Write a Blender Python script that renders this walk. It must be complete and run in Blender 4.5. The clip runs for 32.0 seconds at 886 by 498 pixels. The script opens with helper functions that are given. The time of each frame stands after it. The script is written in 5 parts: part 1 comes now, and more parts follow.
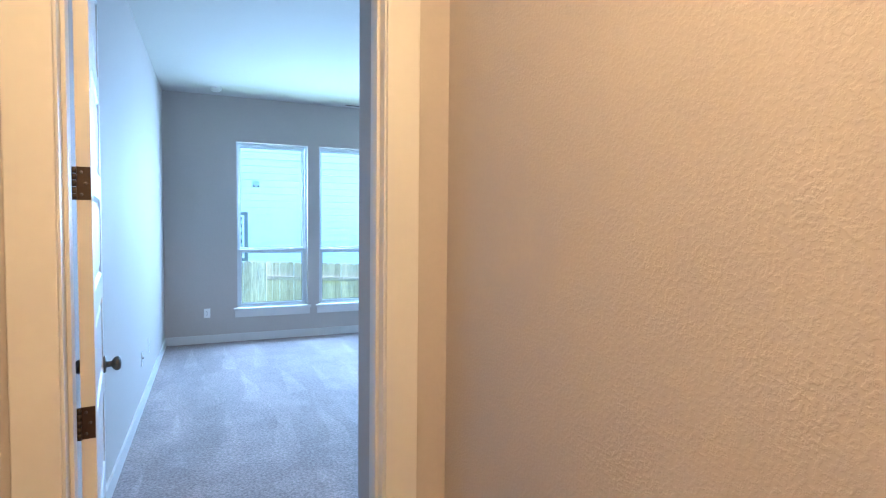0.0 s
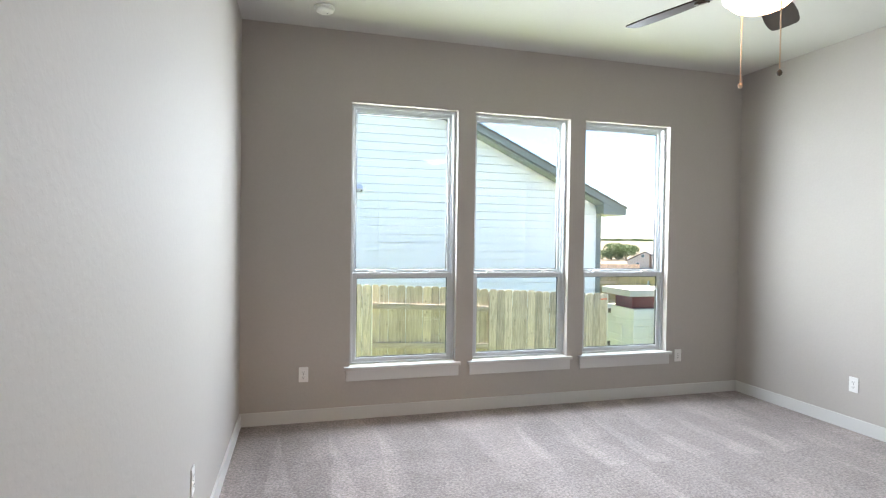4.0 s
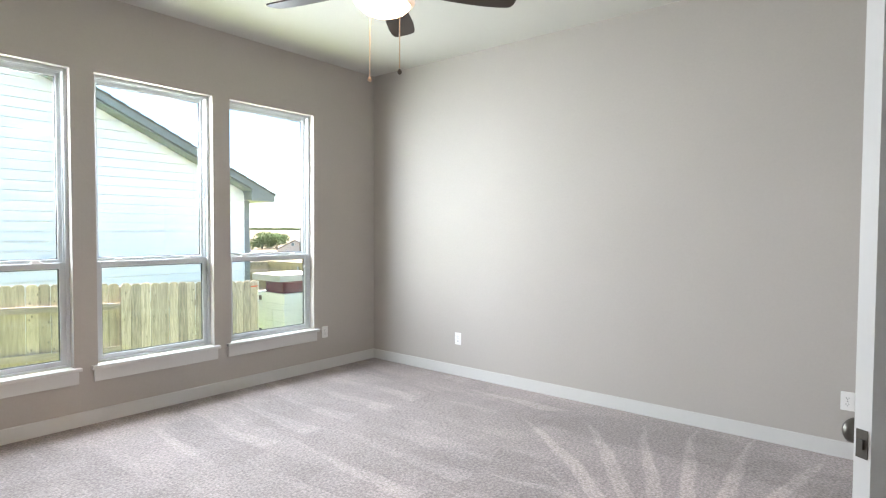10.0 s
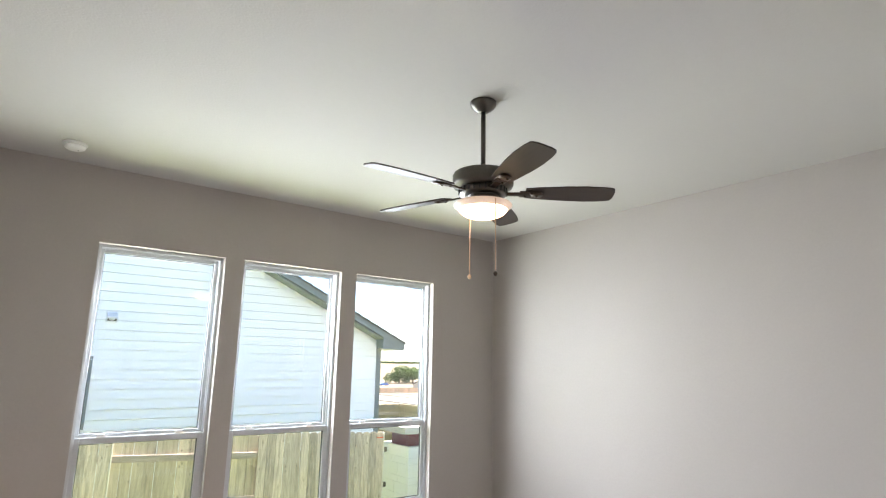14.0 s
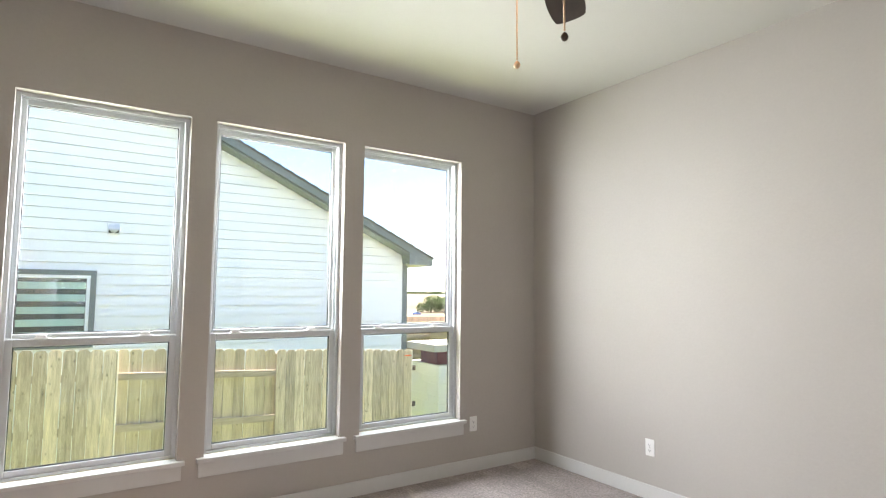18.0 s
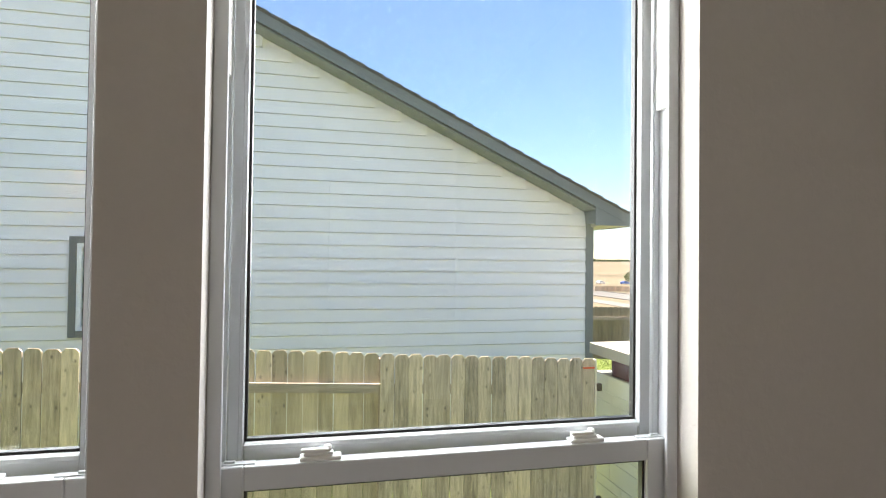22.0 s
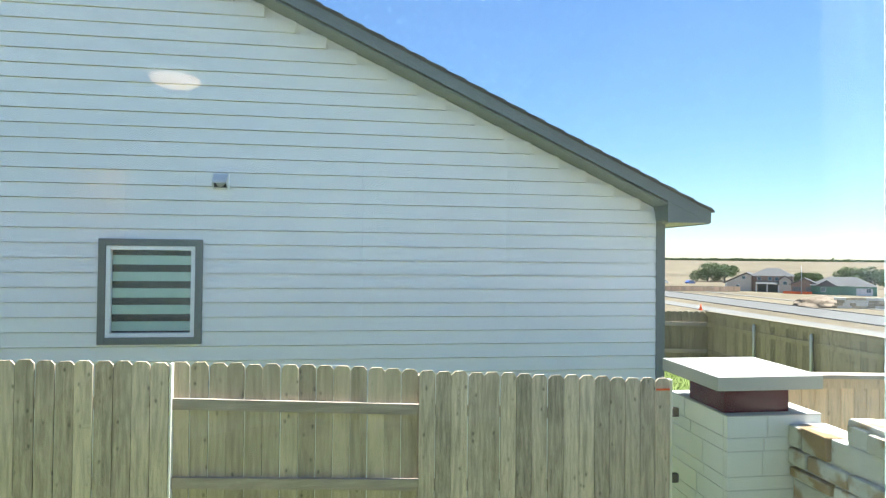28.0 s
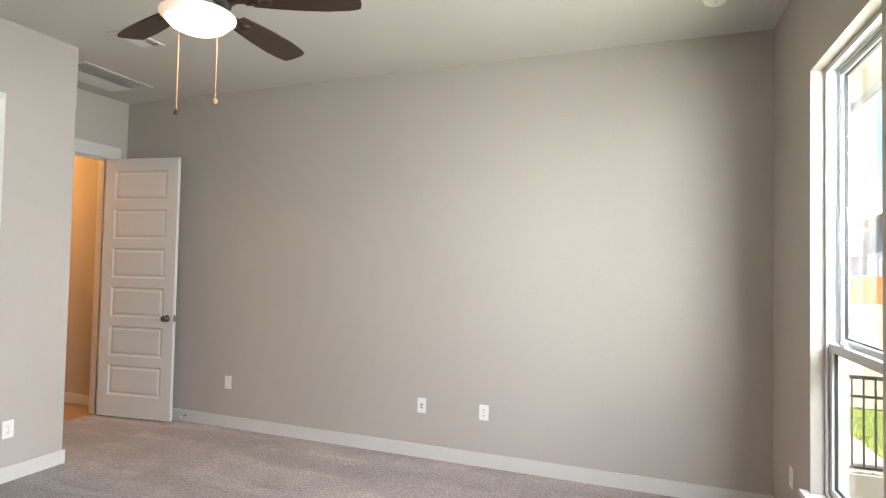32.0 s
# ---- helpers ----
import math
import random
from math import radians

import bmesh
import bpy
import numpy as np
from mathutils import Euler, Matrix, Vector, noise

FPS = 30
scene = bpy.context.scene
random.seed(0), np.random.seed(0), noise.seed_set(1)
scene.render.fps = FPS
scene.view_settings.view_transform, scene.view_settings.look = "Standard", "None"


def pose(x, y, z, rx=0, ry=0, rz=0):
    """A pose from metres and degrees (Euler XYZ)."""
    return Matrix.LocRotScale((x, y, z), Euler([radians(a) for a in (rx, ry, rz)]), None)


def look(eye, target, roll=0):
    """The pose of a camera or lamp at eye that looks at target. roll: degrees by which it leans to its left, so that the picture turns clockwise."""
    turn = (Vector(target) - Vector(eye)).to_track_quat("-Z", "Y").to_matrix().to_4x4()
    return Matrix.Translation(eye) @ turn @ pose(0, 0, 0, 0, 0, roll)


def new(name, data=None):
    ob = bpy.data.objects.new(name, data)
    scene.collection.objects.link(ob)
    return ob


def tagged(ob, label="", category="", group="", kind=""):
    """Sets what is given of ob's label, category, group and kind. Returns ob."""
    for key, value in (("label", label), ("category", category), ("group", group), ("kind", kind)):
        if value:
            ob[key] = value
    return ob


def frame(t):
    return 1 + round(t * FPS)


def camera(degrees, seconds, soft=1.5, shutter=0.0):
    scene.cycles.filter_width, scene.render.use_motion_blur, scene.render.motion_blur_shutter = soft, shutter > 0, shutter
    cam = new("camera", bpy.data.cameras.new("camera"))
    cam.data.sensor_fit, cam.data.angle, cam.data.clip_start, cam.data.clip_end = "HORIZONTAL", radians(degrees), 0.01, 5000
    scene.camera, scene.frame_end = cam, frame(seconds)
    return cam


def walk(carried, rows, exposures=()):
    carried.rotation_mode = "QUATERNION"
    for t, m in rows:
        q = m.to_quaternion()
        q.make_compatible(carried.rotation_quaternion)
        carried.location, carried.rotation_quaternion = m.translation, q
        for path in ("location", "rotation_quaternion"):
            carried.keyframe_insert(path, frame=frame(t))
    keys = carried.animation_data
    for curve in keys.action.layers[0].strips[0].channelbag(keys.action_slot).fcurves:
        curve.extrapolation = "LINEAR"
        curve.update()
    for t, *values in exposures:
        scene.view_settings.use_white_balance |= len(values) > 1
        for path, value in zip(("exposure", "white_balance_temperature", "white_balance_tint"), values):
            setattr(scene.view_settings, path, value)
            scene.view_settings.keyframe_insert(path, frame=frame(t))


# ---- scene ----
cam = camera(76.9, 32.0, soft=1.2)
PATH = [
    (0, (0.356, 0.623, 1.527), (1.169, 2.448, 1.431), 0.6),
    (0.5, (0.407, 1.087, 1.521), (0.992, 2.998, 1.436), 0.9),
    (1, (0.374, 1.524, 1.498), (0.799, 3.476, 1.418), 0.7),
    (1.5, (0.349, 1.891, 1.511), (0.652, 3.867, 1.439), 0.7),
    (2, (0.348, 2.299, 1.490), (0.609, 4.281, 1.434), 0.6),
    (2.5, (0.317, 2.764, 1.455), (0.607, 4.743, 1.414), 0.9),
    (4.5, (0.355, 3.739, 1.443), (1.027, 5.622, 1.394), 0.6),
    (5, (0.369, 3.779, 1.453), (1.189, 5.602, 1.391), 0.5),
    (5.5, (0.389, 3.789, 1.473), (1.381, 5.524, 1.402), 0.4),
    (6, (0.424, 3.787, 1.483), (1.579, 5.417, 1.404), 0.4),
    (6.5, (0.442, 3.777, 1.481), (1.75, 5.288, 1.4), 0.3),
    (7, (0.478, 3.777, 1.481), (1.923, 5.157, 1.4), 0.3),
    (7.5, (0.498, 3.773, 1.484), (2.06, 5.019, 1.4), 0.2),
    (8, (0.545, 3.784, 1.492), (2.191, 4.916, 1.402), 0.2),
    (8.5, (0.586, 3.785, 1.498), (2.281, 4.842, 1.401), 0.3),
    (9, (0.579, 3.724, 1.474), (2.282, 4.768, 1.382), 0.3),
    (9.5, (0.488, 3.643, 1.422), (2.132, 4.779, 1.344), 0.3),
    (10, (0.359, 3.619, 1.393), (1.904, 4.888, 1.327), 0.3),
    (10.5, (0.36, 3.595, 1.395), (1.783, 4.999, 1.328), 0.4),
    (11, (0.46, 3.499, 1.38), (1.772, 5.008, 1.311), 0.4),
    (11.5, (0.483, 3.458, 1.353), (1.717, 5.031, 1.292), 0.4),
    (12, (0.485, 3.473, 1.419), (1.667, 5.086, 1.388), 0.4),
    (12.5, (0.479, 3.465, 1.506), (1.639, 5.094, 1.545), 0.5),
    (13, (0.48, 3.482, 1.581), (1.64, 5.106, 1.72), 0.7),
    (13.5, (0.477, 3.486, 1.651), (1.644, 5.088, 1.919), 1.0),
    (14, (0.473, 3.486, 1.695), (1.645, 5.056, 2.099), 1.1),
    (14.5, (0.473, 3.495, 1.713), (1.651, 5.025, 2.232), 1.2),
    (15, (0.487, 3.500, 1.702), (1.670, 5.032, 2.280), 1.0),
    (15.5, (0.520, 3.511, 1.630), (1.703, 5.043, 2.218), 1.0),
    (16, (0.563, 3.532, 1.535), (1.746, 5.064, 2.075), 1.0),
    (16.5, (0.611, 3.566, 1.447), (1.803, 5.105, 1.907), 0.7),
    (17, (0.717, 3.79, 1.411), (1.896, 5.367, 1.762), 0.3),
    (17.5, (0.872, 4.03, 1.421), (2.026, 5.646, 1.658), 0.5),
    (18, (1.132, 4.369, 1.417), (2.24, 6.027, 1.577), 0.5),
    (18.5, (1.33, 4.713, 1.409), (2.397, 6.402, 1.507), 0.5),
    (19, (1.552, 5.068, 1.448), (2.579, 6.782, 1.529), 0.6),
    (19.5, (1.791, 5.432, 1.418), (2.807, 7.154, 1.486), 0.5),
    (20, (2.158, 5.686, 1.483), (3.020, 7.490, 1.511), 1.6),
    (20.5, (2.364, 6.066, 1.503), (3.153, 7.904, 1.532), 0.9),
    (21, (2.652, 6.434, 1.461), (3.339, 8.312, 1.494), 0.8),
    (21.5, (2.893, 6.772, 1.499), (3.461, 8.689, 1.534), 0.7),
    (22, (3.065, 7.139, 1.507), (3.515, 9.088, 1.544), 0.7),
    (22.5, (3.169, 7.400, 1.532), (3.523, 9.368, 1.563), 0.6),
    (23, (3.283, 7.576, 1.545), (3.555, 9.557, 1.584), 0.7),
    (23.5, (3.276, 7.712, 1.561), (3.531, 9.695, 1.602), 0.8),
    (24, (3.191, 7.797, 1.575), (3.503, 9.772, 1.613), 0.9),
    (24.5, (3.114, 7.867, 1.581), (3.552, 9.818, 1.618), 0.9),
    (25, (3.072, 7.913, 1.567), (3.669, 9.821, 1.606), 0.8),
    (25.5, (3.051, 7.963, 1.549), (3.802, 9.816, 1.595), 0.7),
    (26, (3.074, 7.933, 1.551), (3.960, 9.726, 1.591), 0.7),
    (26.5, (3.097, 7.904, 1.553), (4.057, 9.658, 1.593), 0.7),
    (27, (3.119, 7.874, 1.555), (4.033, 9.653, 1.595), 0.7),
    (27.5, (3.142, 7.844, 1.557), (3.830, 9.722, 1.586), 0.7),
    (28, (3.295, 7.789, 1.550), (3.546, 9.773, 1.580), 0.6),
    (28.5, (3.391, 7.728, 1.531), (3.071, 9.702, 1.564), 0.8),
    (29, (3.522, 7.550, 1.504), (2.595, 9.322, 1.538), 1.0),
    (29.5, (3.608, 7.455, 1.516), (2.160, 8.835, 1.549), 0.9),
    (30, (3.708, 7.409, 1.528), (1.918, 8.301, 1.560), 0.8),
    (30.5, (3.833, 7.406, 1.513), (1.873, 7.803, 1.544), 0.7),
    (31, (3.900, 7.373, 1.505), (1.901, 7.339, 1.546), 0.9),
    (31.5, (3.998, 7.322, 1.485), (2.039, 6.923, 1.544), 1.2),
    (32, (4.046, 7.271, 1.484), (2.163, 6.602, 1.547), 1.2),
]
EXPOSURES = [(0, 3.55, 4100, 4), (0.5, 3.55, 4200, 6), (1, 3.5, 4900, 10), (1.5, 3.45, 5800, 12), (2, 3.4, 6200, 13), (4.5, 3.15, 6200, 13), (6, 3.25, 6500, 14), (8, 3.3, 6600, 14), (9, 3.5, 6400, 14), (10, 3.4, 6300, 13),
             (11, 3.25, 6300, 15), (14, 3.15, 6400, 16), (17, 3.1, 6400, 14), (18, 3.15, 6700, 15), (19, 2.9, 7100, 18), (20, 2.75, 7300, 20), (21, 2.55, 7300, 20), (22, 2.4, 6900, 16), (23, 2.3, 6100, 10), (24, 2.1, 5900, 8), (25, 1.9, 5800, 7),
             (28, 2.05, 5900, 7), (29, 2.35, 6300, 13), (29.5, 2.35, 6700, 17), (30, 2.4, 6700, 18), (30.5, 2.45, 6700, 17), (31, 2.7, 6600, 15), (32, 3.15, 6900, 16)]
walk(cam, [(t, look(eye, target, roll)) for t, eye, target, roll in PATH], EXPOSURES)

# ---- world, sun, lamps ----
SKY_WATTS, LAWN_WATTS, FAN_GLOW, HALL_WATTS = 6.2, 1.3, 1.4, 11.5
SUN_TO = Vector((0.31, 0.02, 0.95)).normalized()
world = bpy.data.worlds.new("world")
scene.world = world
world.use_nodes = True
wn = world.node_tree.nodes
sky = wn.new("ShaderNodeTexSky")
sky.sky_type = "NISHITA"
sky.sun_disc = False
sky.sun_elevation = math.asin(SUN_TO.z)
sky.sun_rotation = math.atan2(SUN_TO.x, SUN_TO.y)
sky.air_density, sky.dust_density, sky.ozone_density = 1.2, 0.0, 7.0
wn["Background"].inputs[1].default_value = 0.048
world.node_tree.links.new(sky.outputs[0], wn["Background"].inputs[0])

sun_data = bpy.data.lights.new("sun", "SUN")
sun_data.energy, sun_data.angle, sun_data.color = 4.3, radians(0.53), (1.0, 0.95, 0.88)
sun = new("sun", sun_data)
sun.matrix_world = look((0, 0, 30), Vector((0, 0, 30)) - SUN_TO)


def area_lamp(name, at, target, sx, sy, watts, color, spread=180):
    d = bpy.data.lights.new(name, "AREA")
    d.shape, d.size, d.size_y, d.energy, d.color = "RECTANGLE", sx, sy, watts, color
    d.spread = radians(spread)
    o = new(name, d)
    o.matrix_world = look(at, target)
    return o


# area lamps added outside the three openings: they stand in for light of the sky and the pale house opposite, and light
# thrown up by the sunlit lawn
for wx in (1.278, 2.305, 3.336):
    for turn in (-0.7, 0.7):
        area_lamp("window_skylight", (wx, 8.64, 2.0), (wx + turn, 7.64, 1.62), 0.95, 1.10, SKY_WATTS, (0.87, 0.95, 1.0), 146)
    area_lamp("window_lawnlight", (wx, 9.25, 0.25), (wx, 8.55, 0.95), 0.95, 0.60, LAWN_WATTS, (0.90, 1.0, 0.52), 150)

# ---- materials ----
def material(name, color, rough=0.6, metal=0.0, spread=0.06, scale=8.0, grain=120.0, bump=0.0, bump_scale=None,
             stretch=(1, 1, 1), per_object=0.0, stain=0.0, coat=0.0, knots=0.0, plateau=False):
    """A surface with variation at two scales, fine relief and optional stains."""
    m = bpy.data.materials.new(name)
    m.use_nodes = True
    n, l = m.node_tree.nodes, m.node_tree.links
    b = n["Principled BSDF"]
    b.inputs["Roughness"].default_value, b.inputs["Metallic"].default_value = rough, metal
    b.inputs["Coat Weight"].default_value = coat
    co = n.new("ShaderNodeTexCoord")
    mp = n.new("ShaderNodeMapping")
    mp.inputs["Scale"].default_value = stretch
    if per_object:
        # each piece is cut from another stretch of the grain
        which, shift, moved = n.new("ShaderNodeObjectInfo"), n.new("ShaderNodeMath"), n.new("ShaderNodeVectorMath")
        shift.operation = "MULTIPLY"
        shift.inputs[1].default_value = 57.0
        l.new(which.outputs["Random"], shift.inputs[0])
        l.new(co.outputs["Object"], moved.inputs[0]), l.new(shift.outputs[0], moved.inputs[1])
        l.new(moved.outputs[0], mp.inputs[0])
    else:
        l.new(co.outputs["Object"], mp.inputs[0])
    big, small = n.new("ShaderNodeTexNoise"), n.new("ShaderNodeTexNoise")
    big.inputs["Scale"].default_value, small.inputs["Scale"].default_value = scale, grain
    big.inputs["Detail"].default_value, small.inputs["Detail"].default_value = 5, 4
    l.new(mp.outputs[0], big.inputs[0]), l.new(mp.outputs[0], small.inputs[0])
    add = n.new("ShaderNodeMath")
    l.new(big.outputs[0], add.inputs[0]), l.new(small.outputs[0], add.inputs[1])
    last = add.outputs[0]
    if per_object:
        info, more = n.new("ShaderNodeObjectInfo"), n.new("ShaderNodeMath")
        more.operation = "MULTIPLY_ADD"
        more.inputs[1].default_value = per_object
        l.new(info.outputs["Random"], more.inputs[0]), l.new(last, more.inputs[2])
        less = n.new("ShaderNodeMath")
        less.operation = "SUBTRACT"
        less.inputs[1].default_value = per_object / 2
        l.new(more.outputs[0], less.inputs[0])
        last = less.outputs[0]
    ramp = n.new("ShaderNodeMapRange")
    ramp.inputs["From Min"].default_value, ramp.inputs["From Max"].default_value = 0.55, 1.45
    ramp.inputs["To Min"].default_value, ramp.inputs["To Max"].default_value = 1 - spread, 1 + spread
    l.new(last, ramp.inputs[0])
    mul = n.new("ShaderNodeVectorMath")
    mul.operation = "SCALE"
    mul.inputs[0].default_value = color
    l.new(ramp.outputs[0], mul.inputs["Scale"])
    out = mul.outputs[0]
    if stain:
        spot, edge, dark = n.new("ShaderNodeTexNoise"), n.new("ShaderNodeMapRange"), n.new("ShaderNodeVectorMath")
        spot.inputs["Scale"].default_value, spot.inputs["Detail"].default_value = scale * 0.45, 8
        l.new(mp.outputs[0], spot.inputs[0])
        edge.inputs["From Min"].default_value, edge.inputs["From Max"].default_value = 0.5, 0.72
        edge.inputs["To Min"].default_value, edge.inputs["To Max"].default_value = 1, 1 - stain
        l.new(spot.outputs[0], edge.inputs[0])
        dark.operation = "SCALE"
        l.new(out, dark.inputs[0]), l.new(edge.outputs[0], dark.inputs["Scale"])
        out = dark.outputs[0]
    if knots:
        eye, ring, dim, where = n.new("ShaderNodeTexVoronoi"), n.new("ShaderNodeMapRange"), n.new("ShaderNodeVectorMath"), n.new("ShaderNodeMapping")
        where.inputs["Scale"].default_value = [knots * (0.62 if v < 2 else 1.0) for v in stretch]
        l.new(mp.inputs[0].links[0].from_socket, where.inputs[0]), l.new(where.outputs[0], eye.inputs["Vector"])
        eye.inputs["Scale"].default_value = 1.0
        ring.inputs["From Min"].default_value, ring.inputs["From Max"].default_value = 0.05, 0.20
        ring.inputs["To Min"].default_value, ring.inputs["To Max"].default_value = 0.38, 1.0
        split, rare, off = n.new("ShaderNodeSeparateColor"), n.new("ShaderNodeMath"), n.new("ShaderNodeMath")
        rare.operation, rare.inputs[1].default_value = "LESS_THAN", 0.30
        l.new(eye.outputs["Color"], split.inputs[0]), l.new(split.outputs[0], rare.inputs[0])
        l.new(rare.outputs[0], off.inputs[0]), l.new(eye.outputs["Distance"], off.inputs[1]), l.new(off.outputs[0], ring.inputs[0])
        dim.operation = "SCALE"
        l.new(out, dim.inputs[0]), l.new(ring.outputs[0], dim.inputs["Scale"])
        out = dim.outputs[0]
    l.new(out, b.inputs["Base Color"])
    if bump:
        tex, bp = n.new("ShaderNodeTexNoise"), n.new("ShaderNodeBump")
        tex.inputs["Scale"].default_value, tex.inputs["Detail"].default_value = bump_scale or grain, 3
        bp.inputs["Strength"].default_value, bp.inputs["Distance"].default_value = bump, 0.004
        l.new(mp.outputs[0], tex.inputs[0]), l.new(tex.outputs[0], bp.inputs["Height"]), l.new(bp.outputs[0], b.inputs["Normal"])
        if plateau:
            flat = n.new("ShaderNodeMapRange")
            flat.interpolation_type = "SMOOTHSTEP"
            flat.inputs["From Min"].default_value, flat.inputs["From Max"].default_value = 0.44, 0.60
            l.new(tex.outputs[0], flat.inputs[0]), l.new(flat.outputs[0], bp.inputs["Height"])
    return m


def glass_material(name, tint=(1, 1, 1), rough=0.0, gloss=0.045):
    """A thin pane: clear, with a faint mirror image that grows towards grazing angles."""
    m = bpy.data.materials.new(name)
    m.use_nodes = True
    n, l = m.node_tree.nodes, m.node_tree.links
    n.remove(n["Principled BSDF"])
    clear, shine, mix, lw = n.new("ShaderNodeBsdfTransparent"), n.new("ShaderNodeBsdfGlossy"), n.new("ShaderNodeMixShader"), n.new("ShaderNodeLayerWeight")
    lw.inputs[0].default_value = 0.5
    power, scaled = n.new("ShaderNodeMath"), n.new("ShaderNodeMath")
    power.operation, scaled.operation = "POWER", "MULTIPLY_ADD"
    power.inputs[1].default_value = 4.0
    scaled.inputs[1].default_value, scaled.inputs[2].default_value = 0.75, gloss
    clear.inputs[0].default_value = (*tint, 1)
    shine.inputs["Roughness"].default_value = rough
    l.new(lw.outputs["Facing"], power.inputs[0]), l.new(power.outputs[0], scaled.inputs[0])
    l.new(scaled.outputs[0], mix.inputs[0]), l.new(clear.outputs[0], mix.inputs[1]), l.new(shine.outputs[0], mix.inputs[2])
    l.new(mix.outputs[0], n["Material Output"].inputs[0])
    return m


def glow_material(name, color, power):
    m = bpy.data.materials.new(name)
    m.use_nodes = True
    b = m.node_tree.nodes["Principled BSDF"]
    b.inputs["Base Color"].default_value = (0.9, 0.88, 0.84, 1)
    b.inputs["Emission Color"].default_value = (*color, 1)
    b.inputs["Emission Strength"].default_value = power
    return m


WALL = material("wall_paint", (0.45, 0.415, 0.38), 0.75, spread=0.03, scale=1.5, grain=60, bump=0.065, bump_scale=42, plateau=True)
HALLWALL = material("hall_wall_paint", (0.45, 0.415, 0.38), 0.75, spread=0.03, scale=1.5, grain=60, bump=0.18, bump_scale=110, plateau=True)
CEIL = material("ceiling_paint", (0.58, 0.565, 0.535), 0.85, spread=0.02, scale=1.2, grain=50, bump=0.4, bump_scale=80)
TRIM = material("trim_paint", (0.62, 0.61, 0.59), 0.38, spread=0.02, scale=3, grain=40)
DOORP = material("door_paint", (0.62, 0.61, 0.59), 0.5, spread=0.02, scale=3, grain=40)
VINYL = material("window_vinyl", (0.56, 0.575, 0.59), 0.35, spread=0.02, scale=4, grain=60)
RUBBER = material("window_gasket", (0.02, 0.02, 0.02), 0.6)
GLASS = glass_material("window_glass", (0.97, 0.985, 0.98))
PLASTIC = material("white_plastic", (0.82, 0.81, 0.79), 0.3, spread=0.01)
SLOT = material("dark_slot", (0.03, 0.03, 0.03), 0.6)
VENTP = material("vent_enamel", (0.60, 0.59, 0.57), 0.5, spread=0.02)
GRILLE = material("vent_throat", (0.20, 0.19, 0.18), 0.7)
BRONZE = material("oiled_bronze", (0.075, 0.055, 0.042), 0.38, 0.85, spread=0.15, scale=20)
PEWTER = material("brushed_pewter", (0.13, 0.12, 0.105), 0.42, 0.9, spread=0.1, scale=30)
BLADE = material("walnut_blade", (0.036, 0.020, 0.014), 0.5, spread=0.3, scale=6, grain=60, stretch=(1, 9, 9))
CHAIN = material("pull_chain", (0.62, 0.44, 0.30), 0.4, 0.6)
HALLFLOOR = material("hall_plank_floor", (0.30, 0.21, 0.14), 0.45, spread=0.2, scale=3, grain=60, stretch=(8, 1, 1))
SIDING = material("painted_siding", (0.86, 0.855, 0.83), 0.6, spread=0.03, scale=2.5, grain=50, stretch=(0.6, 1, 2), per_object=0.12, bump=0.03)
HOUSETRIM = material("grey_house_trim", (0.16, 0.18, 0.172), 0.55, spread=0.06, scale=3)
SHINGLE = material("roof_shingle", (0.10, 0.095, 0.09), 0.9, spread=0.35, scale=12, grain=90, bump=0.5)
CEDAR = material("weathered_picket", (0.54, 0.44, 0.33), 0.8, spread=0.52, scale=5, grain=45, stretch=(9, 9, 0.9), per_object=0.58, stain=0.34, bump=0.4, bump_scale=30, knots=13.0)
# darker copy of CEDAR: browner boards, with the recess's shade put into the colour
CEDARSHADED = material("shaded_brown_picket", (0.46, 0.375, 0.26), 0.85, spread=0.38, scale=4, grain=40, stretch=(9, 9, 0.9), per_object=0.5, stain=0.27, bump=0.4, bump_scale=30, knots=12.0)
CEDARNEW = material("new_picket", (0.72, 0.49, 0.31), 0.75, spread=0.25, scale=5, grain=22, stretch=(9, 9, 0.9), per_object=0.6, stain=0.25, bump=0.3, bump_scale=30, knots=9.0)
CEDARDARK = material("dark_weathered_picket", (0.27, 0.215, 0.13), 0.85, spread=0.45, scale=5, grain=45, stretch=(9, 9, 0.9), per_object=0.5, stain=0.3, bump=0.4, bump_scale=30, knots=9.0)
# pale wood colour that holds the sunlight on the fence's end boards
SUNLITBOARD = material("sunlit_board", (0.76, 0.70, 0.60), 0.8, spread=0.12, scale=5, grain=45, stretch=(9, 9, 0.9))
RAIL = material("fence_rail", (0.37, 0.30, 0.235), 0.8, spread=0.35, scale=5, grain=30, stretch=(0.9, 9, 9), per_object=0.3, stain=0.3, bump=0.3)
LIMESTONE = material("cut_limestone", (0.64, 0.60, 0.52), 0.85, spread=0.12, scale=5, grain=60, per_object=0.5, bump=0.5, bump_scale=40, stain=0.15)
ROUGHSTONE = material("rough_limestone", (0.44, 0.37, 0.25), 0.9, spread=0.4, scale=4, grain=30, per_object=0.7, bump=1.0, bump_scale=18, stain=0.35)
PILLARSTONE = material("white_block", (0.76, 0.74, 0.68), 0.85, spread=0.06, scale=5, grain=60, per_object=0.3, bump=0.3, bump_scale=40, stain=0.06)
PALEMORTAR = material("pale_mortar", (0.60, 0.58, 0.53), 0.95, spread=0.08, scale=10)
MORTAR = material("mortar", (0.50, 0.48, 0.43), 0.95, spread=0.1, scale=10, bump=0.4)
CONCRETE = material("cast_concrete", (0.43, 0.405, 0.35), 0.85, spread=0.06, scale=5, bump=0.2)
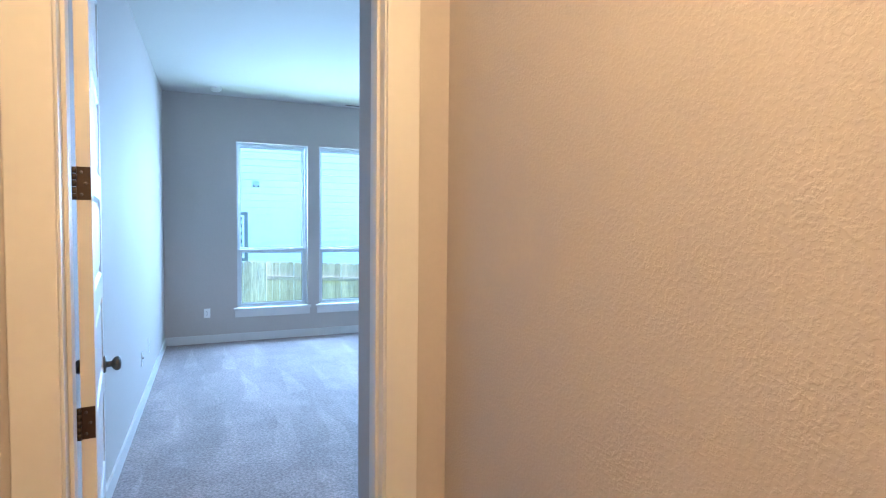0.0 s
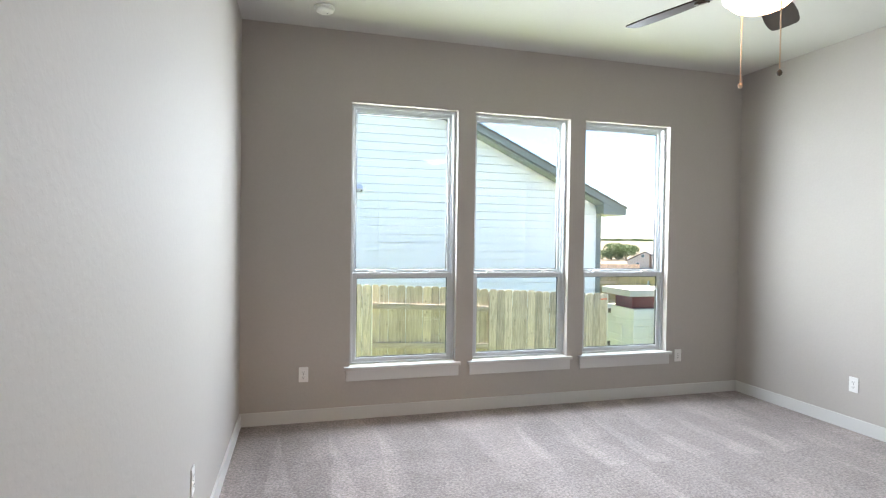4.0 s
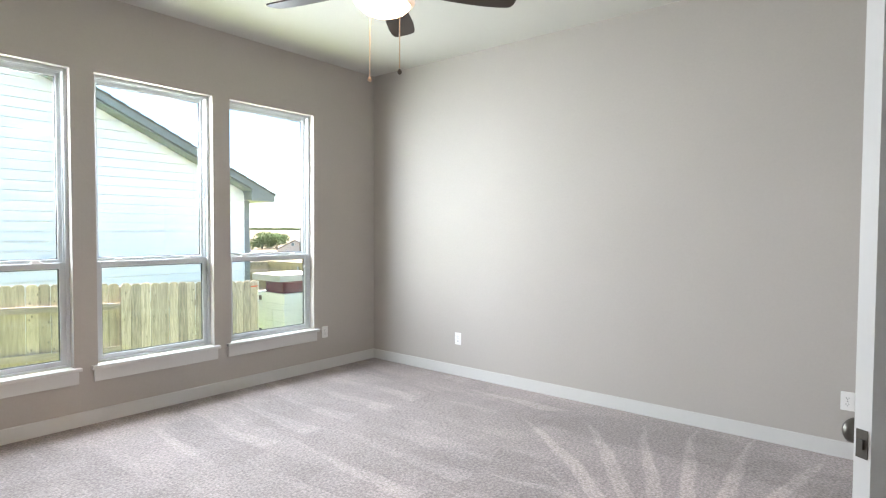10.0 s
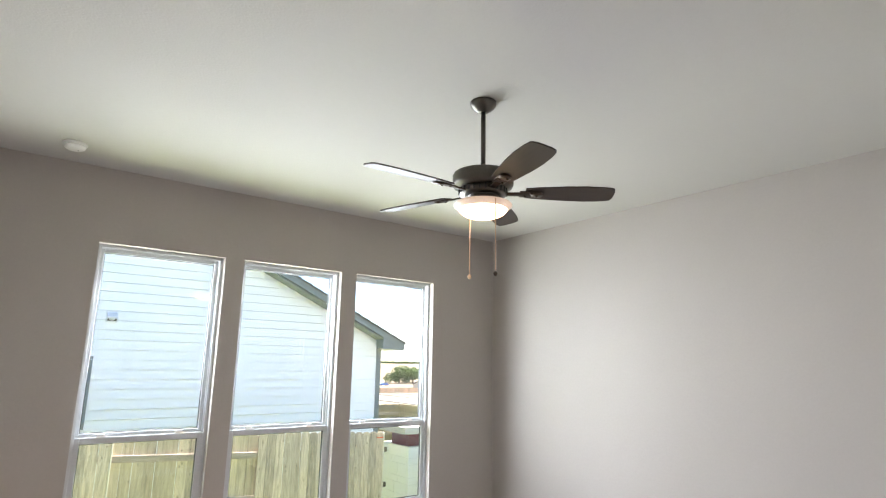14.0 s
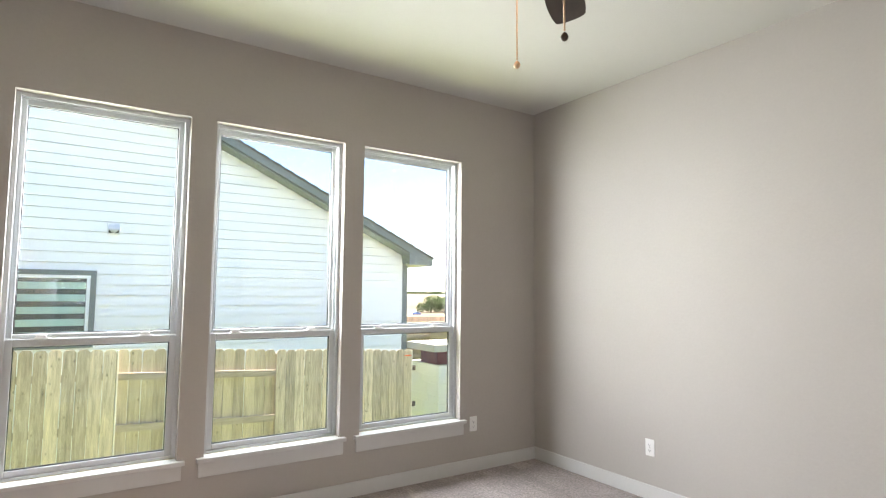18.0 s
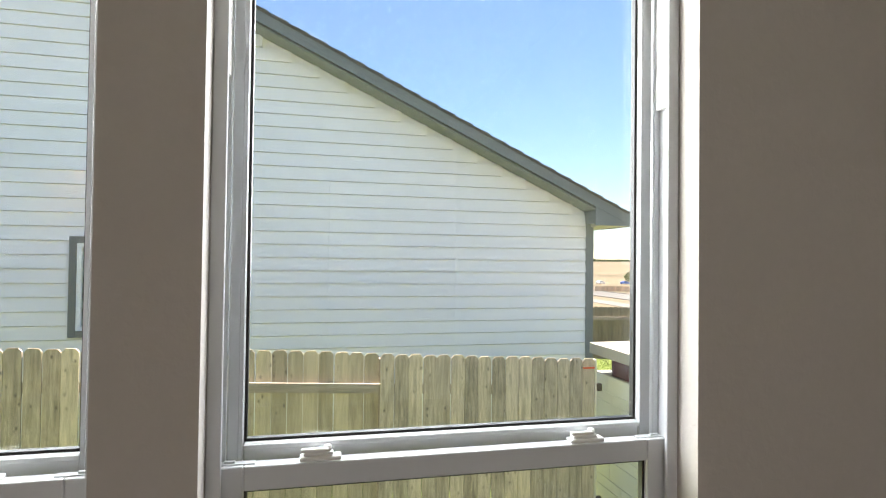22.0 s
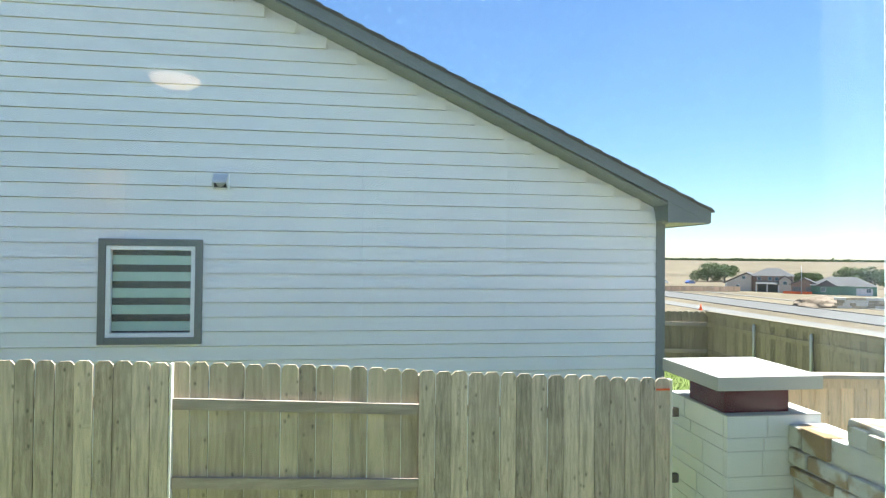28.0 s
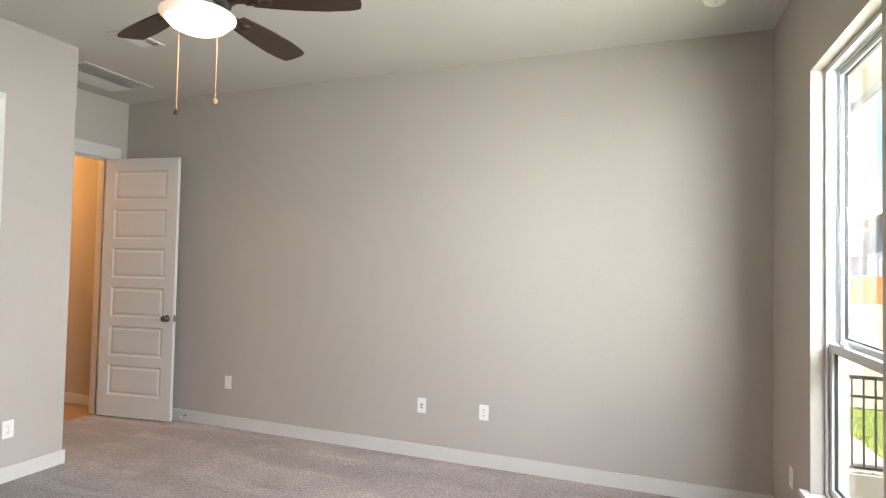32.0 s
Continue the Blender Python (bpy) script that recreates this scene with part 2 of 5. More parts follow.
FLASHING = material("maroon_flashing", (0.075, 0.006, 0.013), 0.25, 0.0, spread=0.1)
SOFFIT = material("soffit_paint", (0.44, 0.41, 0.33), 0.7, spread=0.05)
BLACKMETAL = material("black_railing_paint", (0.012, 0.012, 0.013), 0.4, 0.3)
STEEL = material("galvanised_post", (0.42, 0.43, 0.43), 0.45, 0.8, spread=0.1)
GRASS = material("lawn_blades", (0.18, 0.25, 0.06), 0.7, spread=0.28, scale=0.9, grain=25)
SOIL = material("lawn_soil", (0.175, 0.215, 0.06), 0.95, spread=0.45, scale=0.8, grain=30, bump=0.8, bump_scale=60, stain=0.3)
DRY = material("dry_field", (0.16, 0.13, 0.085), 0.95, spread=0.4, scale=0.03, grain=0.35, stain=0.45)
ROAD = material("pale_concrete_road", (0.135, 0.128, 0.115), 0.85, spread=0.08, scale=0.2, grain=5)
SIDEWALK = material("sidewalk_concrete", (0.175, 0.165, 0.145), 0.85, spread=0.06, scale=0.5, grain=8)
LEAF = material("tree_leaves", (0.095, 0.135, 0.05), 0.7, spread=0.5, scale=2, grain=12)
BARK = material("tree_bark", (0.09, 0.07, 0.05), 0.9, spread=0.3)
BRICK = material("far_brick", (0.30, 0.22, 0.17), 0.85, spread=0.15, scale=2)
FARWALL = material("far_house_siding", (0.21, 0.25, 0.295), 0.7, spread=0.05)
FARTAN = material("far_house_stucco", (0.50, 0.45, 0.38), 0.8, spread=0.08)
FARROOF = material("far_roof_shingle", (0.10, 0.098, 0.095), 0.9, spread=0.2, scale=1.5)
FARTRIM = material("far_white_trim", (0.62, 0.62, 0.60), 0.6)
FARGLASS = material("far_window_pane", (0.10, 0.16, 0.17), 0.12, spread=0.2)
ORANGE = material("orange_barrier", (0.75, 0.13, 0.03), 0.7, spread=0.12, scale=2)
DIRT = material("dirt_pile", (0.20, 0.15, 0.10), 0.95, spread=0.3, scale=1.5, bump=0.8, bump_scale=4)
HOUSEVINYL = material("white_window_vinyl", (0.86, 0.87, 0.88), 0.4, spread=0.02)
SLATGREEN = material("blind_pale_slat", (0.50, 0.66, 0.58), 0.6, spread=0.04)
SLATDARK = material("blind_dark_gap", (0.03, 0.045, 0.045), 0.35, spread=0.1)
MARK = material("orange_mark", (0.75, 0.10, 0.02), 0.7)
LAMP = glow_material("lit_glass_bowl", (1.0, 0.60, 0.32), FAN_GLOW)
LAMPRIM = glow_material("frosted_bowl_lip", (1.0, 0.60, 0.34), 0.045)
HALLLAMP = glow_material("lit_hall_disc", (1.0, 0.48, 0.18), 4.5)


def carpet_material():
    """Grey-mauve cut pile: clumped tufts, lanes and pale wedges where the nap lies the other way."""
    m = material("carpet_pile", (0.315, 0.262, 0.25), 0.95, spread=0.16, scale=1.6, grain=60, bump=1.0, bump_scale=48)
    n, l = m.node_tree.nodes, m.node_tree.links
    b = n["Principled BSDF"]
    out = b.inputs["Base Color"].links[0].from_socket
    geo, sep = n.new("ShaderNodeNewGeometry"), n.new("ShaderNodeSeparateXYZ")
    l.new(geo.outputs["Position"], sep.inputs[0])

    def noise_node(scale, detail, stretch=(1, 1, 1)):
        k, mp = n.new("ShaderNodeTexNoise"), n.new("ShaderNodeMapping")
        mp.inputs["Scale"].default_value = stretch
        k.inputs["Scale"].default_value, k.inputs["Detail"].default_value = scale, detail
        l.new(geo.outputs["Position"], mp.inputs[0]), l.new(mp.outputs[0], k.inputs[0])
        return k.outputs[0]

    def math_node(op, a, c=None, v=None):
        k = n.new("ShaderNodeMath")
        k.operation = op
        l.new(a, k.inputs[0])
        if c is not None:
            l.new(c, k.inputs[1])
        if v is not None:
            k.inputs[1].default_value = v
        return k.outputs[0]

    def ramp(a, lo, hi, v0, v1):
        k = n.new("ShaderNodeMapRange")
        k.inputs["From Min"].default_value, k.inputs["From Max"].default_value = lo, hi
        k.inputs["To Min"].default_value, k.inputs["To Max"].default_value = v0, v1
        l.new(a, k.inputs[0])
        return k.outputs[0]

    def times(color, f):
        k = n.new("ShaderNodeVectorMath")
        k.operation = "SCALE"
        l.new(color, k.inputs[0]), l.new(f, k.inputs["Scale"])
        return k.outputs[0]

    # pale wedges, about a metre long, base towards the door and tip towards the windows
    wob = noise_node(1.3, 2)
    row = math_node("ADD", math_node("MULTIPLY", sep.outputs["Y"], v=0.86), math_node("MULTIPLY", wob, v=0.5))
    cell = math_node("FRACT", row)
    shift = math_node("MULTIPLY", math_node("FLOOR", row), v=0.37)
    across = math_node("ADD", math_node("ADD", math_node("MULTIPLY", sep.outputs["X"], v=2.9), math_node("MULTIPLY", wob, v=0.7)), shift)
    mid = math_node("ABSOLUTE", math_node("SUBTRACT", math_node("FRACT", across), v=0.5))
    reach = math_node("MULTIPLY", math_node("SUBTRACT", cell, v=1.0), v=-0.24)
    inside = math_node("SUBTRACT", reach, mid)
    here = ramp(noise_node(0.9, 1), 0.42, 0.58, 0.25, 1.0)
    pale = math_node("MULTIPLY", ramp(inside, -0.010, 0.018, 0.0, 0.24), here)
    # strokes that fan out towards the plain wall from where the cleaner stood
    east, north = math_node("SUBTRACT", sep.outputs["X"], v=2.64), math_node("SUBTRACT", sep.outputs["Y"], v=4.285)
    turn = math_node("ARCTAN2", north, east)
    dist = math_node("SQRT", math_node("ADD", math_node("MULTIPLY", east, east), math_node("MULTIPLY", north, north)))
    spoke = math_node("ADD", math_node("MULTIPLY", turn, v=4.9), math_node("MULTIPLY", noise_node(1.1, 2), v=0.8))
    off = math_node("ABSOLUTE", math_node("SUBTRACT", math_node("FRACT", spoke), v=0.5))
    taper = ramp(math_node("ADD", dist, math_node("MULTIPLY", wob, v=0.6)), 0.9, 2.3, 0.30, 0.0)
    sector = math_node("LESS_THAN", math_node("ABSOLUTE", math_node("SUBTRACT", turn, v=0.30)), v=0.70)
    fan_in = math_node("MULTIPLY", sector, math_node("LESS_THAN", dist, v=2.1))
    fan_pale = math_node("MULTIPLY", ramp(math_node("SUBTRACT", taper, off), -0.025, 0.045, 0.0, 0.34), fan_in)
    rest = math_node("MULTIPLY", pale, ramp(fan_in, 0.0, 1.0, 1.0, 0.0))
    out = times(out, math_node("ADD", math_node("ADD", rest, fan_pale), v=0.96))
    # broad lanes of darker nap
    out = times(out, ramp(noise_node(1.9, 4, (1.0, 0.28, 1)), 0.46, 0.53, 0.88, 1.05))
    # footprints and turned patches with crisp edges
    out = times(out, ramp(noise_node(2.6, 5), 0.485, 0.515, 0.93, 1.03))
    # clumped tufts; the shade of the gaps between is put into the colour
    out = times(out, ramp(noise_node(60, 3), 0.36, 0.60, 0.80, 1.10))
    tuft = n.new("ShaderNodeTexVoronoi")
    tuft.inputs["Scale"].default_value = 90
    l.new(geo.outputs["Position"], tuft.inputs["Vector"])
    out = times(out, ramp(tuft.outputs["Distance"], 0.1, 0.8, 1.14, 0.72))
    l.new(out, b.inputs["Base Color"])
    n["Bump"].inputs["Distance"].default_value = 0.006
    b.inputs["Sheen Weight"].default_value = 0.2
    return m


CARPET = carpet_material()


def two_tone(name, pale, rusty, share):
    """Split limestone: pale faces with ochre weathering in patches and a chipped relief."""
    m = material(name, pale, 0.9, spread=0.14, scale=6, grain=50, per_object=0.4, bump=1.0, bump_scale=22, stain=0.2)
    n, l = m.node_tree.nodes, m.node_tree.links
    b = n["Principled BSDF"]
    base = b.inputs["Base Color"].links[0].from_socket
    patch, edge, mix = n.new("ShaderNodeTexNoise"), n.new("ShaderNodeMapRange"), n.new("ShaderNodeMix")
    mix.data_type = "RGBA"
    patch.inputs["Scale"].default_value, patch.inputs["Detail"].default_value = 3.2, 7
    l.new(n["Mapping"].outputs[0], patch.inputs[0])
    edge.inputs["From Min"].default_value, edge.inputs["From Max"].default_value = 0.62 - share * 0.3, 0.70 - share * 0.3
    l.new(patch.outputs[0], edge.inputs[0]), l.new(edge.outputs[0], mix.inputs[0])
    l.new(base, mix.inputs[6])
    mix.inputs[7].default_value = (*rusty, 1)
    l.new(mix.outputs[2], b.inputs["Base Color"])
    return m


WALLSTONE = two_tone("split_limestone", (0.50, 0.47, 0.40), (0.30, 0.21, 0.11), 0.28)
RUSTSTONE = two_tone("rusty_limestone", (0.46, 0.41, 0.32), (0.28, 0.185, 0.085), 0.60)
for mat in (DRY, ROAD, SIDEWALK, SOIL, GRASS, LEAF, FARROOF, BRICK, FARTAN):
    mat.node_tree.nodes["Principled BSDF"].inputs["Specular IOR Level"].default_value = 0.08


# ---- mesh helpers ----
def box(bm, x0, x1, y0, y1, z0, z1, bevel=0.0):
    geo = bmesh.ops.create_cube(bm, size=1, matrix=Matrix.Translation(((x0 + x1) / 2, (y0 + y1) / 2, (z0 + z1) / 2)) @ Matrix.Diagonal((abs(x1 - x0), abs(y1 - y0), abs(z1 - z0), 1)))
    if bevel:
        edges = list({e for v in geo["verts"] for e in v.link_edges})
        bmesh.ops.bevel(bm, geom=edges, offset=bevel, segments=2, affect="EDGES", profile=0.5)
    return bm


def boxes(*specs, bevel=0.0):
    bm = bmesh.new()
    for s in specs:
        box(bm, *s, bevel=bevel)
    return bm


def prism(points, depth, axis="y", start=0.0):
    """A flat outline of (a, b) points pushed through along an axis. For y: points are (x, z)."""
    bm = bmesh.new()
    def put(a, b, d):
        return {"y": (a, d, b), "x": (d, a, b), "z": (a, b, d)}[axis]
    one = [bm.verts.new(put(a, b, start)) for a, b in points]
    two = [bm.verts.new(put(a, b, start + depth)) for a, b in points]
    bm.faces.new(one), bm.faces.new(two[::-1])
    for i in range(len(points)):
        j = (i + 1) % len(points)
        bm.faces.new((one[j], one[i], two[i], two[j]))
    bmesh.ops.recalc_face_normals(bm, faces=bm.faces)
    return bm


def lathe(profile, steps=24, bm=None, at=(0, 0, 0), turn=None):
    """Round body from (radius, height) points about z, at a place, with an optional turn."""
    bm = bm or bmesh.new()
    m = Matrix.Translation(at) @ (turn or Matrix.Identity(4))
    rings = []
    for r, z in profile:
        rings.append([bm.verts.new(m @ Vector((max(r, 1e-4) * math.cos(2 * math.pi * k / steps), max(r, 1e-4) * math.sin(2 * math.pi * k / steps), z))) for k in range(steps)])
    for a, b in zip(rings, rings[1:]):
        for k in range(steps):
            bm.faces.new((a[k], a[(k + 1) % steps], b[(k + 1) % steps], b[k]))
    bm.faces.new(rings[0][::-1]), bm.faces.new(rings[-1])
    for f in bm.faces:
        f.smooth = True
    return bm


def tube(bm, a, b, r, steps=8):
    a, b = Vector(a), Vector(b)
    q = (b - a).to_track_quat("Z", "Y").to_matrix().to_4x4()
    return lathe([(r, 0), (r, (b - a).length)], steps, bm, a, q)


def mesh_of(name, bm, mat, smooth=False):
    me = bpy.data.meshes.new(name)
    bmesh.ops.recalc_face_normals(bm, faces=bm.faces)
    bm.to_mesh(me)
    bm.free()
    if mat:
        me.materials.append(mat)
    return me


def part(name, bm, mat, parent=None, label=""):
    ob = new(name, mesh_of(name, bm, mat) if isinstance(bm, bmesh.types.BMesh) else bm)
    if parent:
        ob.parent = parent
    if label:
        ob["label"] = label
    return ob


def thing(name, label, category, at=(0, 0, 0), rz=0, group="", kind=""):
    ob = new(name)
    ob.matrix_basis = pose(*at, 0, 0, rz)
    ob.empty_display_size = 0.1
    return tagged(ob, label, category, group, kind)


def structure(name, bm, mat, label, category):
    return tagged(part(name, bm, mat), label, category, kind="structure")

# ---- the room and hall ----
ROOM_X, ROOM_Y, BACK_Y, CEIL_Z = 4.58, 8.06, 3.32, 3.05
DOOR_Y0, DOOR_Y1 = 2.26, 2.40
NICHE_X = 1.10
WIN = [(0.840, 1.715), (1.865, 2.745), (2.897, 3.775)]
WIN_Z0, WIN_Z1 = 0.42, 2.50
OUT_Y = 8.22

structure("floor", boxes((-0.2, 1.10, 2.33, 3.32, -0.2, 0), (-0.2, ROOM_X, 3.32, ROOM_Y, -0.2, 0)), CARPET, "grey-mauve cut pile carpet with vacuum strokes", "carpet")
structure("hall_floor", boxes((-0.35, 1.10, -1.6, 2.33, -0.2, -0.006)), HALLFLOOR, "brown wood plank hall floor", "floor")
structure("closet_floor", boxes((1.22, ROOM_X, 1.6, 3.20, -0.2, -0.004), (1.22, ROOM_X, 3.20, 3.318, -0.2, -0.004)), CARPET, "grey-mauve carpet inside the closets", "carpet")
structure("ceiling", boxes((-0.42, ROOM_X + 0.12, -1.72, OUT_Y, CEIL_Z, CEIL_Z + 0.15)), CEIL, "off-white textured ceiling", "ceiling")


def left_x(y):
    """The left wall leans in plan by a degree and a half."""
    return 0.02 - 0.027 * (ROOM_Y - y)


structure("wall_left", prism([(left_x(-1.72), -1.72), (left_x(OUT_Y), OUT_Y), (left_x(OUT_Y) - 0.12, OUT_Y), (left_x(-1.72) - 0.12, -1.72)], CEIL_Z + 0.2, "z", -0.2), WALL, "greige orange-peel painted wall", "wall")
structure("wall_right", boxes((ROOM_X, ROOM_X + 0.12, 1.48, OUT_Y, -0.2, CEIL_Z)), WALL, "greige orange-peel painted wall", "wall")
spec = []
xs = [-0.02] + [v for w in WIN for v in w] + [ROOM_X]
for a, b in zip(xs[0::2], xs[1::2]):
    spec.append((a, b, ROOM_Y, OUT_Y, -0.2, CEIL_Z))
for a, b in WIN:
    spec += [(a, b, ROOM_Y, OUT_Y, -0.2, WIN_Z0 - 0.03), (a, b, ROOM_Y, OUT_Y, WIN_Z1, CEIL_Z)]
structure("wall_window", boxes(*spec), WALL, "greige painted wall with three tall window openings", "wall")
DX0, DX1, DOOR_H = 0.055, 0.885, 2.46
structure("wall_door", boxes((-0.15, DX0 - 0.02, DOOR_Y0, DOOR_Y1, 0, CEIL_Z), (DX1 + 0.02, NICHE_X, DOOR_Y0, DOOR_Y1, 0, CEIL_Z), (DX0 - 0.02, DX1 + 0.02, DOOR_Y0, DOOR_Y1, DOOR_H + 0.02, CEIL_Z)), WALL, "greige painted wall around the entry door", "wall")
structure("wall_hall_right", boxes((NICHE_X, NICHE_X + 0.12, -1.72, BACK_Y, -0.2, CEIL_Z)), HALLWALL, "greige textured wall of the hall and entry niche", "wall")
structure("wall_hall_end", boxes((-0.4, NICHE_X, -1.72, -1.6, -0.2, CEIL_Z)), WALL, "greige painted hall end wall", "wall")
CL = [(1.70, 2.31), (3.13, 3.78)]
CLOSET_H = 2.46
spec, x = [], NICHE_X + 0.12
for a, b in CL:
    spec += [(x, a, BACK_Y - 0.12, BACK_Y, 0, CEIL_Z), (a, b, BACK_Y - 0.12, BACK_Y, CLOSET_H, CEIL_Z)]
    x = b
spec.append((x, ROOM_X, BACK_Y - 0.12, BACK_Y, 0, CEIL_Z))
structure("wall_back", boxes(*spec), WALL, "greige painted back wall with two doorways", "wall")
structure("wall_closet", boxes((NICHE_X + 0.12, ROOM_X, 1.48, 1.60, -0.2, CEIL_Z), (2.66, 2.76, 1.60, 3.20, -0.2, CEIL_Z)), WALL, "plain painted closet walls", "wall")


def baseboard(pts):
    """A run of flat baseboard with an eased top along x or y; pts: start, end, and the side it stands out to."""
    (x0, y0), (x1, y1), (nx, ny) = pts
    t, h = 0.014, 0.10
    bm = boxes((min(x0, x1, x0 + nx * t, x1 + nx * t), max(x0, x1, x0 + nx * t, x1 + nx * t), min(y0, y1, y0 + ny * t, y1 + ny * t), max(y0, y1, y0 + ny * t, y1 + ny * t), 0, h))
    top = [e for e in bm.edges if all(v.co.z > h - 0.001 for v in e.verts)]
    bmesh.ops.bevel(bm, geom=top, offset=0.004, segments=2, affect="EDGES")
    return tagged(part("baseboard", bm, TRIM), "white painted flat baseboard", "baseboard", kind="structure")


for run in [((0.014, ROOM_Y), (ROOM_X - 0.014, ROOM_Y), (0, -1)), ((ROOM_X, BACK_Y), (ROOM_X, ROOM_Y), (-1, 0)),
            ((NICHE_X, 2.42), (NICHE_X, BACK_Y + 0.014), (-1, 0)), ((NICHE_X, BACK_Y), (CL[0][0] - 0.09, BACK_Y), (0, 1)), ((CL[0][1] + 0.09, BACK_Y), (CL[1][0] - 0.09, BACK_Y), (0, 1)),
            ((CL[1][1] + 0.09, BACK_Y), (ROOM_X - 0.014, BACK_Y), (0, 1)), ((NICHE_X, -1.6), (NICHE_X, DOOR_Y0 - 0.014), (-1, 0))]:
    baseboard(run)
for y0, y1 in ((2.50, ROOM_Y), (-1.6, DOOR_Y0 - 0.014)):
    bm = prism([(left_x(y0) - 0.002, y0), (left_x(y0) + 0.014, y0), (left_x(y1) + 0.014, y1), (left_x(y1) - 0.002, y1)], 0.10, "z", 0)
    tagged(part("baseboard", bm, TRIM), "white painted flat baseboard", "baseboard", kind="structure")


# ---- windows ----
def window(index, x0, x1):
    w = thing("window_%d" % index, "white vinyl single-hung window with a lower sash", "window", kind="structure")
    zm = 1.132
    top, bot = WIN_Z1, WIN_Z0
    y0, y1 = 8.12, 8.215
    lip, base = 0.024, 0.013
    a, b = x0 + base, x1 - base
    # frame: deep base all round, room-side lip, and a rib between the two sash channels
    spec = [(x0, a, y0 + 0.010, y1, bot, top), (b, x1, y0 + 0.010, y1, bot, top), (a, b, y0 + 0.010, y1, top - base, top), (a, b, y0, y1, bot, bot + 0.014)]
    spec += [(x0, x0 + lip, y0, y0 + 0.009, bot, top), (x1 - lip, x1, y0, y0 + 0.009, bot, top), (x0 + lip, x1 - lip, y0, y0 + 0.009, top - lip, top)]
    part("window_frame", boxes(*spec, bevel=0.002), VINYL, w)
    for rx in (a, b - 0.012):
        part("jamb_track", boxes((rx, rx + 0.012, 8.166, 8.173, zm, top - base), bevel=0.0015), VINYL, w)
    part("head_track", boxes((a + 0.012, b - 0.012, 8.166, 8.173, top - base - 0.012, top - base), bevel=0.0015), VINYL, w)
    o, s = x0 + lip, 0.028
    q = x1 - lip
    up = part("upper_sash", boxes((o, o + s, 8.178, 8.210, zm - 0.02, top - base), (q - s, q, 8.178, 8.210, zm - 0.02, top - base), (o + s, q - s, 8.178, 8.210, top - 0.052, top - base), (o + s, q - s, 8.178, 8.210, zm - 0.02, zm + 0.047), bevel=0.003), VINYL, w)
    part("glazing_bead", boxes((o + s - 0.009, o + s - 0.001, 8.174, 8.179, zm + 0.02, top - 0.045), (q - s + 0.001, q - s + 0.009, 8.174, 8.179, zm + 0.02, top - 0.045), (o + s, q - s, 8.174, 8.179, zm + 0.036, zm + 0.045), bevel=0.0012), VINYL, up)
    t = 0.045
    lo = part("lower_sash", boxes((a, a + t, 8.134, 8.164, bot + 0.014, zm + 0.022), (b - t, b, 8.134, 8.164, bot + 0.014, zm + 0.022), (a + t, b - t, 8.134, 8.164, zm - 0.020, zm + 0.022), (a + t, b - t, 8.134, 8.164, bot + 0.014, bot + 0.047), bevel=0.003), VINYL, w)
    for sash, span in ((up, (o + s, q - s, 8.194, zm + 0.047, top - 0.052)), (lo, (a + t, b - t, 8.150, bot + 0.047, zm - 0.020))):
        p0, p1, y, z0, z1 = span
        g = 0.005
        part("gasket", boxes((p0, p0 + g, y - 0.005, y + 0.009, z0, z1), (p1 - g, p1, y - 0.005, y + 0.009, z0, z1), (p0 + g, p1 - g, y - 0.005, y + 0.009, z0, z0 + g), (p0 + g, p1 - g, y - 0.005, y + 0.009, z1 - g, z1)), RUBBER, sash)
        pane = part("pane", boxes((p0 + g, p1 - g, y + 0.001, y + 0.004, z0 + g, z1 - g)), GLASS, sash)
        pane.visible_shadow = False
    for lx in (x0 + 0.185, x1 - 0.185):
        lock = part("sash_lock", boxes((lx - 0.036, lx + 0.036, 8.138, 8.162, zm + 0.021, zm + 0.029), (lx - 0.030, lx + 0.022, 8.141, 8.158, zm + 0.029, zm + 0.036), bevel=0.003), PLASTIC, lo, "white plastic cam lock")
        part("lock_lever", boxes((lx - 0.034, lx + 0.014, 8.139, 8.148, zm + 0.036, zm + 0.043), bevel=0.003), PLASTIC, lock)
        lathe_bm = lathe([(0.007, 0), (0.007, 0.009), (0.004, 0.011)], 12, None, (lx + 0.012, 8.150, zm + 0.035))
        part("lock_pivot", lathe_bm, PLASTIC, lock)
    for lx, sg in ((a + 0.035, 1), (b - 0.035, -1)):
        latch = part("tilt_latch", boxes((lx - 0.028, lx + 0.028, 8.142, 8.158, zm + 0.021, zm + 0.0245), bevel=0.0012), VINYL, lo)
        part("latch_slide", boxes((lx - sg * 0.014 - 0.009, lx - sg * 0.014 + 0.009, 8.146, 8.153, zm + 0.024, zm + 0.028), bevel=0.0012), VINYL, latch)
    for c0, c1 in ((a, x0 + lip - 0.001), (x1 - lip + 0.001, b)):
        part("balance_cover", boxes((c0, c1, 8.1295, 8.165, 1.82, top - base), bevel=0.0015), PLASTIC, w)
    stool = boxes((x0 - 0.045, x1 + 0.04, 8.02, ROOM_Y - 0.001, bot - 0.028, bot - 0.002), (x0 + 0.001, x1 - 0.001, ROOM_Y - 0.001, y0, bot - 0.029, bot - 0.002), bevel=0.004)
    part("window_sill", stool, TRIM, w)
    part("sill_apron", boxes((x0 - 0.03, x1 + 0.025, ROOM_Y - 0.018, ROOM_Y - 0.0005, bot - 0.118, bot - 0.029), bevel=0.003), TRIM, w)


for i, (a, b) in enumerate(WIN):
    window(i + 1, a, b)


